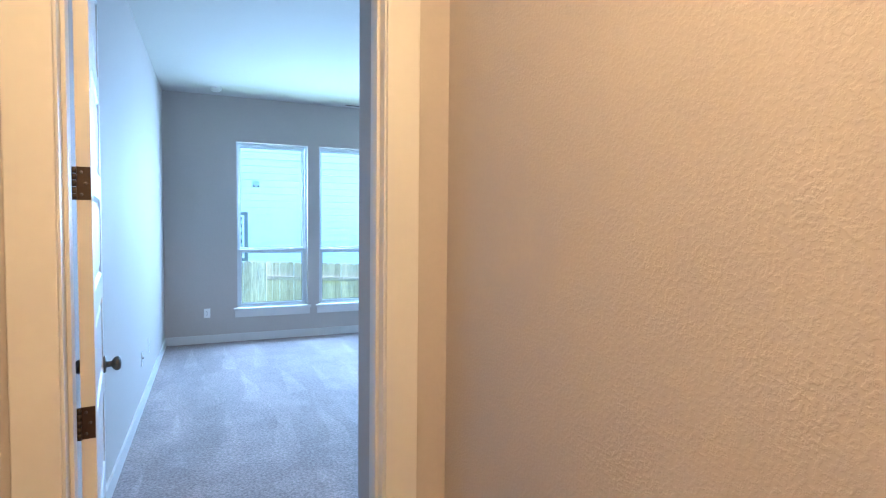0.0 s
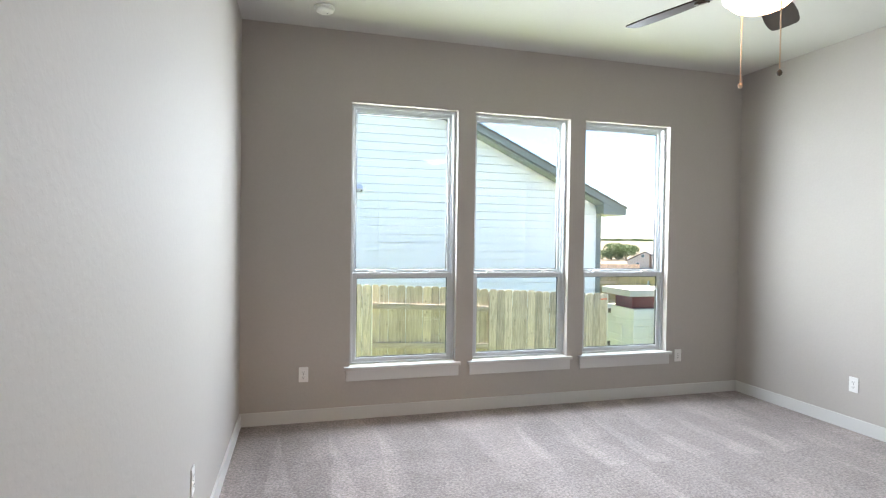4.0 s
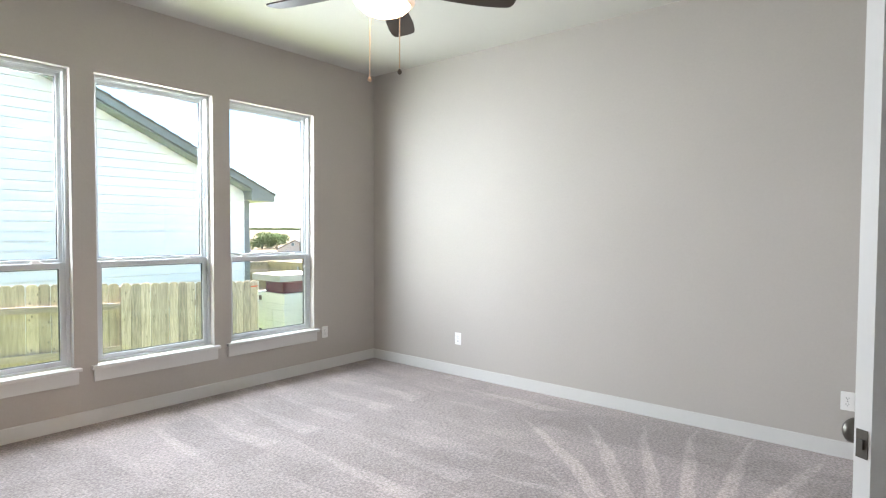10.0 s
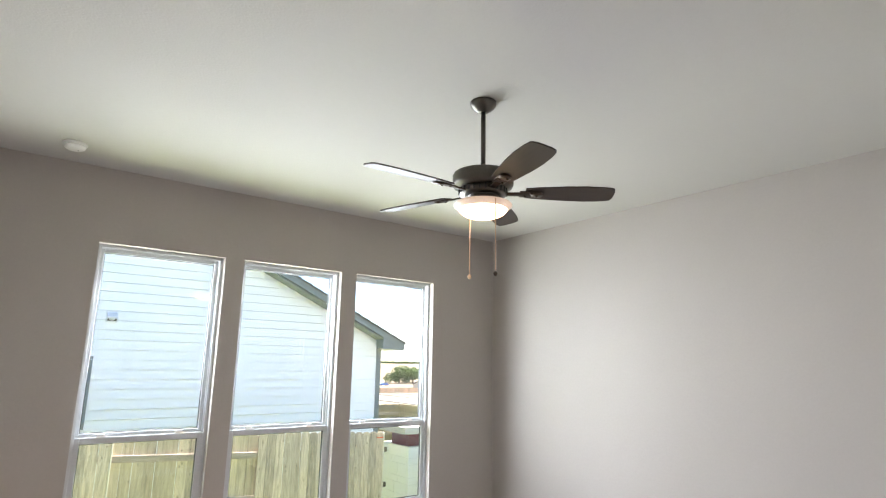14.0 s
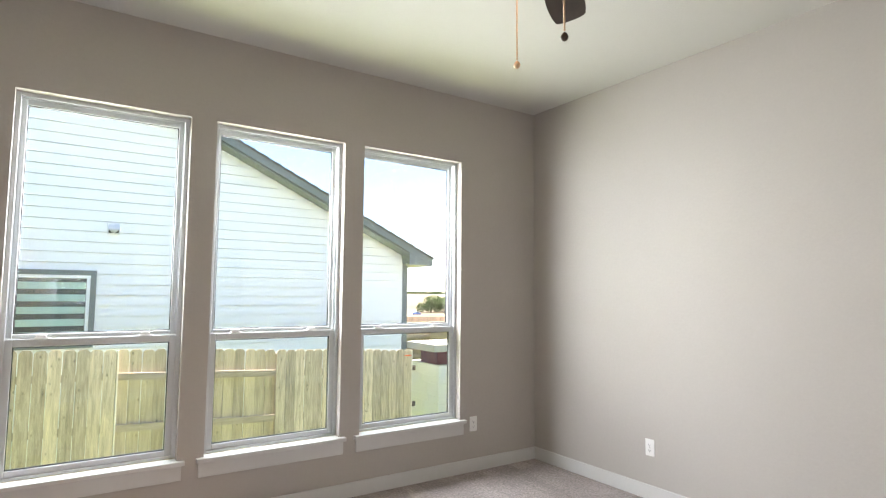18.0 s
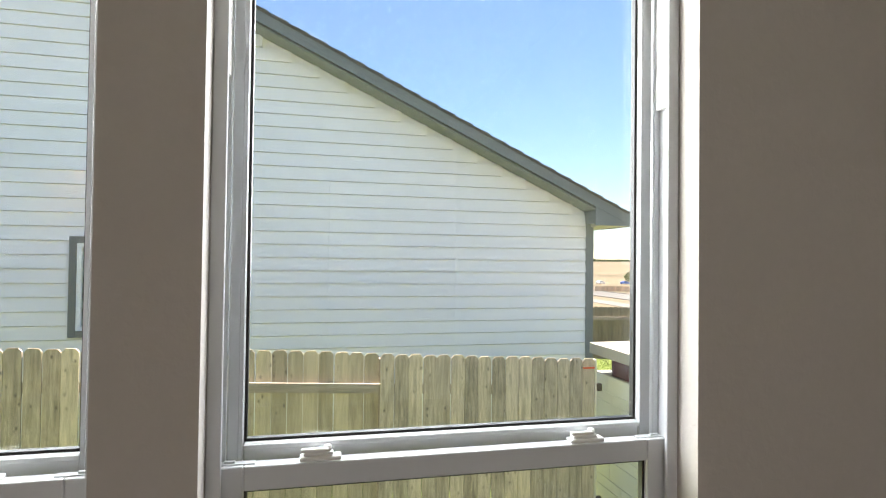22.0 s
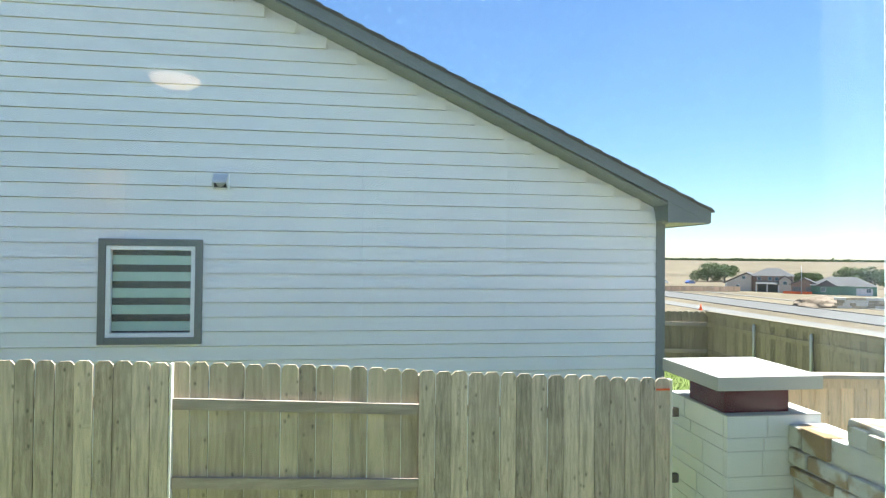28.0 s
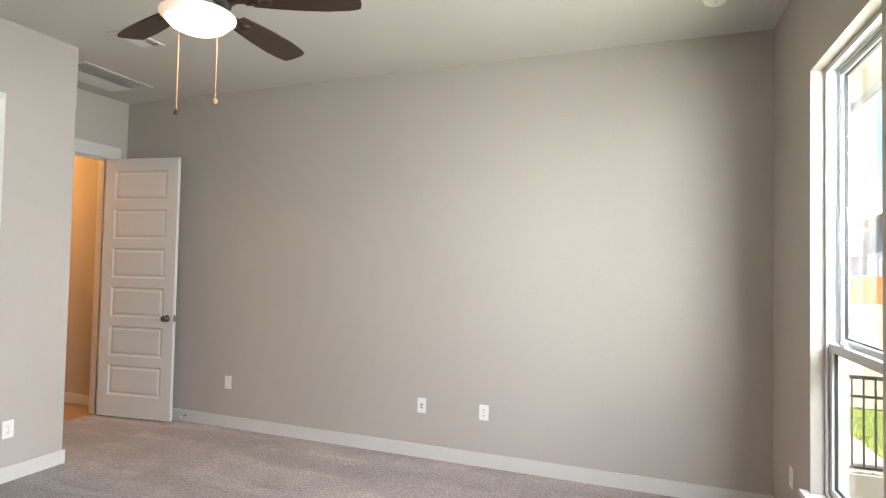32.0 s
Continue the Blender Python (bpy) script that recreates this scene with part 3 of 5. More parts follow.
# ---- doors ----
def door_panels(d, width, height, thick):
    """Stiles, rails and six stacked raised panels of a moulded door; hinge edge at x = 0, faces at y = 0 and -thick."""
    stile, top, gap = 0.112, 0.115, 0.085
    ph = (height - top - 0.20 - 5 * gap) / 6
    for x in (0, width - stile):
        part("stile", boxes((x, x + stile, -thick, 0, 0, height)), DOORP, d)
    zs, z = [], 0.20
    for k in range(6):
        zs.append((z, z + ph))
        z += ph + gap
    edges = [0] + [v for q in zs for v in q] + [height]
    for a, b in zip(edges[0::2], edges[1::2]):
        part("rail", boxes((stile, width - stile, -thick, 0, a, b)), DOORP, d)
    for a, b in zs:
        bm = bmesh.new()
        for s, y in ((1, 0.0), (-1, -thick)):
            rings = []
            for inset, deep in ((0.0, 0.0), (0.014, 0.009), (0.024, 0.009), (0.040, 0.003)):
                q = [(stile + inset, a + inset), (width - stile - inset, a + inset), (width - stile - inset, b - inset), (stile + inset, b - inset)]
                rings.append([bm.verts.new((px, y - s * deep, pz)) for px, pz in q])
            for r1, r2 in zip(rings, rings[1:]):
                for k in range(4):
                    bm.faces.new((r1[k], r1[(k + 1) % 4], r2[(k + 1) % 4], r2[k]))
            bm.faces.new(rings[-1])
        part("panel", bm, DOORP, d)


def knob_mesh(side):
    bm = bmesh.new()
    turn = Matrix.Rotation(radians(-90 * side), 4, "X")
    lathe([(0.033, 0), (0.033, 0.004), (0.030, 0.008), (0.013, 0.010), (0.011, 0.026), (0.020, 0.032), (0.027, 0.040), (0.028, 0.050), (0.022, 0.058), (0.008, 0.061)], 20, bm, (0, 0, 0), turn)
    return bm


def hinge(parent, x, y, z, flip=1):
    h = part("hinge", boxes((x - 0.002, x + 0.0005, y - 0.034, y, z - 0.045, z + 0.045), bevel=0.0008), BRONZE, parent, "oil-rubbed bronze hinge")
    bm = bmesh.new()
    for k in range(5):
        tube(bm, (x - 0.004, y + 0.004, z - 0.045 + k * 0.018), (x - 0.004, y + 0.004, z - 0.0285 + k * 0.018), 0.006, 10)
    part("knuckle", bm, BRONZE, h)
    bm = bmesh.new()
    for dz, dy in ((-0.03, -0.012), (0, -0.022), (0.03, -0.012)):
        lathe([(0.0045, 0), (0.003, 0.0012)], 8, bm, (x - 0.002, y + dy, z + dz), Matrix.Rotation(radians(-90), 4, "Y"))
    part("screw", bm, PEWTER, h)
    return h


def door(name, label, at, rz, width, height, sides=((1, 0.0, 1.0), (-1, -0.035, 1.0)), hinge_z=(0.25, 0.95, 1.61, 2.25), group=""):
    d = thing(name, label, "door", at, rz, group)
    tagged(d, kind="structure")
    door_panels(d, width, height, 0.035)
    for side, y, reach in sides:
        k = part("door_handle", knob_mesh(side), PEWTER, d, "dark pewter round knob")
        k.location, k.scale = (width - 0.065, y, 0.94), (1, reach, 1)
    part("latch_plate", boxes((width - 0.0005, width + 0.0015, -0.030, -0.006, 0.91, 0.97), (width, width + 0.008, -0.024, -0.012, 0.93, 0.95)), PEWTER, d)
    for z in hinge_z:
        hinge(d, 0, 0, z)
    return d


def casing(name, x0, x1, y, ny, h):
    """Flat door casing round an opening on a wall face at y that looks along ny."""
    w, t = 0.110, 0.016
    ya, yb = sorted((y, y + ny * t))
    c = thing(name, "white painted flat door casing", "door trim", kind="structure")
    for nm, s in (("side_casing", (x0 - w, x0 - 0.006, ya, yb, 0, h + 0.006)), ("side_casing", (x1 + 0.006, x1 + w, ya, yb, 0, h + 0.006)), ("head_casing", (x0 - w, x1 + w, ya, yb, h + 0.006, h + w + 0.012))):
        bm = boxes(s, bevel=0.003)
        part(nm, bm, TRIM, c)


def jamb(name, x0, x1, y0, y1, h):
    j = thing(name, "white painted door jamb with stop", "door jamb", kind="structure")
    part("side_jamb", boxes((x0 - 0.019, x0, y0 - 0.002, y1 + 0.002, 0, h)), TRIM, j)
    part("side_jamb", boxes((x1, x1 + 0.019, y0 - 0.002, y1 + 0.002, 0, h)), TRIM, j)
    part("head_jamb", boxes((x0 - 0.019, x1 + 0.019, y0 - 0.002, y1 + 0.002, h, h + 0.019)), TRIM, j)
    part("stop", boxes((x0, x0 + 0.011, y0 + 0.04, y0 + 0.085, 0, h - 0.011), (x1 - 0.011, x1, y0 + 0.04, y0 + 0.085, 0, h - 0.011), (x0, x1, y0 + 0.04, y0 + 0.085, h - 0.011, h), bevel=0.002), TRIM, j)


jamb("jamb_entry", DX0, DX1, DOOR_Y0, DOOR_Y1, DOOR_H)
casing("trim_entry_hall", DX0, DX1, DOOR_Y0, -1, DOOR_H)
casing("trim_entry_room", DX0, DX1, DOOR_Y1, 1, DOOR_H)
door("door_entry", "white six-panel entry door standing open against the wall", (0.065, DOOR_Y1 + 0.008, 0.012), 95.9, 0.81, 2.435)
for i, (a, b) in enumerate(CL):
    jamb("jamb_closet_%d" % (i + 1), a, b, BACK_Y - 0.12, BACK_Y, CLOSET_H - 0.02)
    casing("trim_closet_%d" % (i + 1), a, b, BACK_Y, 1, CLOSET_H - 0.02)

# ---- outdoors: ground, fence, neighbour house ----
HOUSE_Y, FENCE_Y = 14.15, 12.58


def ground_z(x):
    return -1.13 - (0.047 if x > 1.683 else 0.03) * (max(-11, min(x, 11)) - 1.683)


def lawn_z(x, y):
    """The lawn falls to the east and climbs again behind the neighbour's corner."""
    return ground_z(x) + max(0.0, min(y, 22) - 14) * 0.078


def sheet(x0, x1, y0, y1, nx, ny, zf):
    bm = bmesh.new()
    v = [[bm.verts.new((x0 + (x1 - x0) * i / nx, y0 + (y1 - y0) * j / ny, zf(x0 + (x1 - x0) * i / nx, y0 + (y1 - y0) * j / ny))) for j in range(ny + 1)] for i in range(nx + 1)]
    for i in range(nx):
        for j in range(ny):
            bm.faces.new((v[i][j], v[i + 1][j], v[i + 1][j + 1], v[i][j + 1]))
    return bm


def land_z(x, y):
    down = min(1.0, max(0.0, (x - 12) / 44)) * min(1.0, max(0.0, (y + 60) / 40))
    hill = 9.5 * max(0.0, min(1.0, (math.hypot(x, y) - 330) / 900))
    return -1.95 - 7.05 * down + hill * max(0.25, down)


def land_sheet():
    """Fields out to the horizon: fine squares near, coarse far."""
    def marks(lo, hi):
        out = [lo, -2000, -1300, -800, -500, -300] + list(range(-200, 201, 20)) + [300, 400, 500, 650, 800, 1000, 1300, 1700, 2200, hi]
        return out
    xs, ys = marks(-3000, 3000), marks(-3000, 3000)
    bm = bmesh.new()
    v = [[bm.verts.new((x, y, land_z(x, y))) for y in ys] for x in xs]
    for i in range(len(xs) - 1):
        for j in range(len(ys) - 1):
            bm.faces.new((v[i][j], v[i + 1][j], v[i + 1][j + 1], v[i][j + 1]))
    return bm


structure("ground", land_sheet(), DRY, "dry tan grass fields to the horizon", "ground")
structure("lawn", sheet(-26, 11.42, 8.3, 30, 40, 20, lambda x, y: lawn_z(x, y)), SOIL, "green lawn behind the house", "lawn")


# ---- neighbour house ----
HX0, HX1, HZ0, RZ0 = -8.8, 6.775, 2.137, 3.25
SLOPE_R, SLOPE_L = 0.466, 0.69
RIDGE_X = (HZ0 + SLOPE_R * HX1 - RZ0 + SLOPE_L * HX0) / (SLOPE_R + SLOPE_L)
RIDGE_Z = HZ0 + SLOPE_R * (HX1 - RIDGE_X)
house = thing("neighbour_house", "pale grey lap-sided house with dark grey trim", "house")


def wall_top(x):
    return HZ0 + SLOPE_R * (HX1 - x) if x > RIDGE_X else RZ0 + SLOPE_L * (x - HX0)


NWX0, NWX1, NWZ0, NWZ1 = 0.412, 1.47, 0.585, 1.715
core = prism([(HX0, -1.6), (HX1, -1.6), (HX1, HZ0), (RIDGE_X, RIDGE_Z), (HX0, RZ0)], 9.0, "y", HOUSE_Y + 0.03)
part("wall", core, SIDING, house)
E_STEP = 0.158
z = -1.5
while z < RIDGE_Z - 0.05:
    top = z + E_STEP
    zt = z + E_STEP * 0.5
    x1 = HX1 - max(0.0, (zt + 0.06 - HZ0) / SLOPE_R)
    x0 = HX0 + max(0.0, (zt + 0.06 - RZ0) / SLOPE_L)
    cuts = [w for w in ((-3.43, -2.63, 0.60, 1.90), (NWX0, NWX1, NWZ0, NWZ1)) if top > w[2] and z < w[3]]
    runs, left = [], x0
    for w in cuts:
        runs.append((left, w[0] + 0.02))
        left = w[1] - 0.02
    runs.append((left, x1))
    for a, b in runs:
        if b - a < 0.1:
            continue
        bm = bmesh.new()
        y = HOUSE_Y
        p = [(a, z), (b, z)]
        lo = z + 0.008
        v = [bm.verts.new(q) for q in ((a, y - 0.022, lo), (b, y - 0.022, lo), (b, y - 0.004, top), (a, y - 0.004, top), (a, y + 0.029, lo), (b, y + 0.029, lo), (b, y + 0.029, top), (a, y + 0.029, top))]
        for f in ((0, 1, 2, 3), (0, 4, 5, 1), (3, 2, 6, 7), (0, 3, 7, 4), (1, 5, 6, 2)):
            bm.faces.new([v[k] for k in f])
        part("siding_board", bm, SIDING, house)
    # short pieces over and under the windows
    for w in cuts:
        for lo, hi in ((max(z + 0.011, w[3] - 0.004), top), (z + 0.011, min(top, w[2] + 0.004))):
            if hi - lo > 0.02 and (lo > w[2] or hi < w[3]):
                ylo = HOUSE_Y - 0.022 + 0.018 * (lo - z) / E_STEP
                yhi = HOUSE_Y - 0.022 + 0.018 * (hi - z) / E_STEP
                b = HOUSE_Y + 0.029
                part("siding_board", prism([(ylo, lo), (b, lo), (b, hi), (yhi, hi)], w[1] - w[0] - 0.04, "x", w[0] + 0.02), SIDING, house)
    z = top

# corner boards, rake boards, soffits, roof
part("corner_board", boxes((HX1 - 0.09, HX1 + 0.02, HOUSE_Y - 0.025, HOUSE_Y + 0.12, -1.6, HZ0 + 0.02)), HOUSETRIM, house)
part("corner_board", boxes((HX0 - 0.02, HX0 + 0.09, HOUSE_Y - 0.025, HOUSE_Y + 0.12, -1.6, RZ0 + 0.02)), HOUSETRIM, house)
for k in range(14):
    zz = -1.5 + k * 0.36
    part("corner_stone", boxes((HX0 - 0.30 - 0.03 * (k % 2), HX0 - 0.02, HOUSE_Y - 0.06, HOUSE_Y + 0.40, zz, zz + 0.345), bevel=0.012), LIMESTONE, house)
OVER, EAVE = 0.33, 0.405


def rake(points, name, mat, y0, depth):
    part(name, prism(points, depth, "y", y0), mat, house)


for sgn, xe, slope, edge in ((1, HX1 + EAVE, SLOPE_R, HX1), (-1, HX0 - EAVE, SLOPE_L, HX0)):
    ze = (HZ0 if sgn > 0 else RZ0) - slope * EAVE
    up = math.sqrt(1 + slope * slope)
    # soffit under the overhang, fascia board, roof deck
    rake([(RIDGE_X, RIDGE_Z + 0.0), (edge, wall_top(edge)), (edge, wall_top(edge) + 0.02 * up), (RIDGE_X, RIDGE_Z + 0.02 * up)], "soffit", HOUSETRIM, HOUSE_Y - OVER + 0.02, OVER + 0.05)
    rake([(RIDGE_X, RIDGE_Z + 0.03), (xe, ze + 0.03), (xe, ze + 0.165), (RIDGE_X, RIDGE_Z + 0.165)], "rake_board", HOUSETRIM, HOUSE_Y - OVER - 0.02, 0.03)
    rake([(RIDGE_X, RIDGE_Z + 0.166), (xe + sgn * 0.03, ze + 0.166 - 0.014), (xe + sgn * 0.03, ze + 0.176), (RIDGE_X, RIDGE_Z + 0.19)], "roof", SHINGLE, HOUSE_Y - OVER - 0.04, 9.6)
    part("eave_return", boxes((min(edge - sgn * 0.02, xe), max(edge - sgn * 0.02, xe), HOUSE_Y - OVER + 0.01, HOUSE_Y + 9.0, ze + 0.03, ze + 0.06)), SOFFIT, house)
    part("eave_box", boxes((min(edge - sgn * 0.10, edge + sgn * 0.05), max(edge - sgn * 0.10, edge + sgn * 0.05), HOUSE_Y - OVER + 0.01, HOUSE_Y + 0.02, ze + 0.06, wall_top(edge) + 0.05)), HOUSETRIM, house)
    tip = edge - sgn * 0.12
    part("eave_cheek", prism([(xe, ze + 0.031), (tip, ze + 0.031), (tip, ze + 0.031 + slope * abs(xe - tip))], 0.02, "y", HOUSE_Y - OVER - 0.012), HOUSETRIM, house)
    part("fascia", boxes((min(xe - sgn * 0.025, xe), max(xe - sgn * 0.025, xe), HOUSE_Y - OVER + 0.01, HOUSE_Y + 9.0, ze + 0.02, ze + 0.15)), HOUSETRIM, house)
    # shingle courses show along the rake as small steps
    n = int(abs(xe - RIDGE_X) / 0.22)
    for k in range(n):
        xa = xe + (RIDGE_X - xe) * k / n
        xb = xe + (RIDGE_X - xe) * (k + 1) / n
        za, zb = ze + 0.176 + (RIDGE_Z + 0.19 - ze - 0.176) * k / n, ze + 0.176 + (RIDGE_Z + 0.19 - ze - 0.176) * (k + 1) / n
        part("shingle_course", prism([(xa, za), (xb, zb), (xb, zb + 0.006), (xa, za + 0.022)], 1.4, "y", HOUSE_Y - OVER - 0.055), SHINGLE, house)

# its window with a layered blind
def plain_window(x0, x1, z0, z1, bands):
    y = HOUSE_Y
    w = part("window", boxes((x0, x0 + 0.075, y - 0.04, y + 0.02, z0, z1), (x1 - 0.075, x1, y - 0.04, y + 0.02, z0, z1), (x0 + 0.075, x1 - 0.075, y - 0.04, y + 0.02, z0, z0 + 0.075), (x0 + 0.075, x1 - 0.075, y - 0.04, y + 0.02, z1 - 0.075, z1), bevel=0.003), HOUSETRIM, house, "dark grey window surround")
    a, b, c, d = x0 + 0.075, x1 - 0.075, z0 + 0.075, z1 - 0.075
    part("frame", boxes((a, a + 0.045, y - 0.03, y + 0.02, c, d), (b - 0.045, b, y - 0.03, y + 0.02, c, d), (a + 0.045, b - 0.045, y - 0.03, y + 0.02, c, c + 0.045), (a + 0.045, b - 0.045, y - 0.03, y + 0.02, d - 0.045, d), bevel=0.004), HOUSEVINYL, w)
    part("backing", boxes((a + 0.045, b - 0.045, y + 0.022, y + 0.028, c + 0.045, d - 0.045)), SLATDARK, w)
    h = (d - c - 0.09) / bands
    for k in range(bands):
        zz = c + 0.045 + h * k
        part("blind_band", boxes((a + 0.05, b - 0.05, y + 0.015, y + 0.021, zz + h * 0.12, zz + h * 0.68)), SLATGREEN, w)
    p = part("pane", boxes((a + 0.045, b - 0.045, y + 0.004, y + 0.008, c + 0.045, d - 0.045)), GLASS, w)
    p.visible_shadow = False


plain_window(NWX0, NWX1, NWZ0, NWZ1, 5)
plain_window(-3.43, -2.63, 0.60, 1.90, 2)
part("meeting_rail", boxes((-3.36, -2.70, HOUSE_Y - 0.028, HOUSE_Y + 0.018, 1.235, 1.275)), FARTRIM, house)


def wall_vent(x, z):
    """A hooded exhaust vent: flat flange, sloped hood open below, round duct mouth with a flap."""
    y = HOUSE_Y
    v = part("wall_vent", boxes((x - 0.085, x + 0.085, y - 0.034, y - 0.002, z - 0.075, z + 0.092), bevel=0.005), HOUSEVINYL, house, "white plastic dryer vent hood")
    part("hood", prism([(y - 0.033, z + 0.085), (y - 0.055, z + 0.082), (y - 0.125, z + 0.000), (y - 0.125, z - 0.022), (y - 0.119, z - 0.022), (y - 0.119, z - 0.002), (y - 0.052, z + 0.075), (y - 0.033, z + 0.077)], 0.150, "x", x - 0.075), VINYL, v)
    for sx in (x - 0.0745, x + 0.0685):
        part("cheek", prism([(y - 0.033, z + 0.076), (y - 0.052, z + 0.074), (y - 0.1185, z - 0.003), (y - 0.1185, z - 0.030), (y - 0.060, z - 0.072), (y - 0.033, z - 0.072)], 0.006, "x", sx), VINYL, v)
    part("mouth", boxes((x - 0.066, x + 0.066, y - 0.064, y - 0.036, z - 0.060, z + 0.030)), SLOT, v)
    part("flap", lathe([(0.047, 0), (0.047, 0.004)], 20, None, (x, y - 0.066, z - 0.012), Matrix.Rotation(radians(78), 4, "X")), VINYL, v)


wall_vent(1.652, 2.345)
wall_vent(-0.896, 2.345)
wall_vent(-6.35, 2.30)


# ---- wood fence ----
def picket_mesh(name, h, w=0.1365, t=0.018, ear=0.033):
    bm = prism([(-w / 2, 0), (w / 2, 0), (w / 2, h - ear), (w / 2 - ear * 0.9, h), (-w / 2 + ear * 0.9, h), (-w / 2, h - ear)], t, "y", -t / 2)
    long_edges = [e for e in bm.edges if abs(e.verts[0].co.z - e.verts[1].co.z) > 0.5]
    bmesh.ops.bevel(bm, geom=long_edges, offset=0.0015, segments=1, affect="EDGES")
    return mesh_of(name, bm, None)


PICKET = picket_mesh("picket", 1.80)
PICKET.materials.append(CEDAR)
PICKETSHADED = picket_mesh("picket", 1.80, w=0.1393)
PICKETSHADED.materials.append(CEDARSHADED)
PICKETDARK = picket_mesh("dark_picket", 1.80)
PICKETDARK.materials.append(CEDARDARK)
PICKETFLAT = picket_mesh("flat_picket", 1.80, ear=0.003)
PICKETFLAT.materials.append(CEDARDARK)
PICKETNEW = picket_mesh("new_picket", 1.80)
PICKETNEW.materials.append(CEDARNEW)
rnd = random.Random(4)


def fence_top(x):
    return 0.68 - (0.047 if x > 1.683 else 0.03) * (x - 1.683)


def fence_section(x0, x1, y, side, mesh, rails=True, name="wooden_fence", label="weathered cedar privacy fence panel with dog-ear pickets"):
    """Pickets on side -1 (towards the house) or +1 of the rails, between x0 and x1."""
    f = thing(name, label, "fence", group="fence panels")
    n = max(1, round((x1 - x0) / 0.1395))
    for k in range(n):
        x = x0 + (x1 - x0) * (k + 0.5) / n
        p = part("picket", mesh, None, f)
        p.location = (x, y + side * 0.030 + rnd.uniform(-0.004, 0.004), fence_top(x) - 1.80 + rnd.uniform(-0.006, 0.006))
        p.rotation_euler = (rnd.uniform(-0.004, 0.004), rnd.uniform(-0.0025, 0.0025), 0)
    for dz in (-0.34, -0.98, -1.60):
        za, zb = fence_top(x0) + dz, fence_top(x1) + dz
        part("rail", prism([(x0, za - 0.045), (x1, zb - 0.045), (x1, zb + 0.045), (x0, za + 0.045)], 0.038, "y", y - 0.019), RAIL, f)
    return f


EDGE = [(-7.63, -5.83, 1), (-5.83, -3.35, -1), (-3.35, -0.89, 1), (-0.89, 1.683, -1), (1.683, 3.70, 1), (3.70, 5.975, -1)]
for a, b, s in EDGE:
    # panels behind their rails take the darker cedar that holds their shade
    f = fence_section(a, b, FENCE_Y, s, PICKET if s < 0 else PICKETSHADED)
    if s < 0:
        # end board facing the sun; its sunlit look is in the colour
        part("edge_board", boxes((b + 0.002, b + 0.020, FENCE_Y - 0.045, FENCE_Y + 0.02, fence_top(b) - 1.80, fence_top(b) - 0.01), bevel=0.003), SUNLITBOARD, f, "cedar end board with sunlight put into its pale colour")
    q = thing("fence_post", "weathered square wooden fence post", "post", group="fence posts")
    part("post", boxes((b - 0.045, b + 0.045, FENCE_Y + (0.022 if s < 0 else 0.04), FENCE_Y + 0.13, ground_z(b) - 0.05, fence_top(b) - 0.06), bevel=0.004), RAIL, q)

for zz in (0.165, -0.43, -1.03):
    part("rail_end", boxes((5.978, 6.075, FENCE_Y - 0.016, FENCE_Y + 0.026, zz - 0.04, zz + 0.04), bevel=0.004), BARK, f, "dark sawn rail end")

# ---- ceiling fan ----
FAN_X, FAN_Y = 2.265, 5.555
fan = thing("ceiling_fan", "bronze five-blade ceiling fan with lit bowl light, at rest", "ceiling fan", (FAN_X, FAN_Y, CEIL_Z + 0.014))
part("canopy", lathe([(0.070, -0.0135), (0.070, -0.022), (0.066, -0.036), (0.050, -0.052), (0.030, -0.066), (0.024, -0.070)], 28), PEWTER, fan)
part("downrod", lathe([(0.0125, -0.06), (0.0125, -0.375)], 14), PEWTER, fan)
part("motor_housing", lathe([(0.020, -0.365), (0.034, -0.372), (0.036, -0.392), (0.105, -0.402), (0.150, -0.412), (0.156, -0.424), (0.156, -0.470), (0.150, -0.482), (0.118, -0.492)], 36), PEWTER, fan)
part("motor_band", lathe([(0.112, -0.490), (0.120, -0.494), (0.120, -0.522), (0.085, -0.530)], 36), PEWTER, fan)
for k in range(26):
    slot = part("vent_fin", boxes((0.119, 0.125, -0.004, 0.004, -0.521, -0.495)), SLOT, fan)
    slot.rotation_euler = (0, 0, 2 * math.pi * k / 26)
part("switch_housing", lathe([(0.085, -0.528), (0.072, -0.534), (0.066, -0.556), (0.095, -0.562)], 28), PEWTER, fan)
part("light_fitter", lathe([(0.060, -0.552), (0.105, -0.558), (0.128, -0.564)], 36), PEWTER, fan)
part("bowl_lip", lathe([(0.120, -0.5645), (0.140, -0.568), (0.148, -0.575), (0.146, -0.585), (0.126, -0.600)], 40), LAMPRIM, fan, "frosted cream lip of the glass bowl")
part("glass_bowl", lathe([(0.127, -0.596), (0.120, -0.608), (0.104, -0.623), (0.078, -0.635), (0.043, -0.642), (0.004, -0.645)], 40), LAMP, fan, "lit frosted glass bowl")


def blade_outline():
    pts = []
    for s in (1, -1):
        side = [(0.215, 0.046), (0.30, 0.058), (0.42, 0.069), (0.52, 0.073), (0.60, 0.069), (0.645, 0.062), (0.658, 0.054), (0.666, 0.030)]
        side = side if s > 0 else side[::-1]
        pts += [(x, s * y) for x, y in side]
    return pts


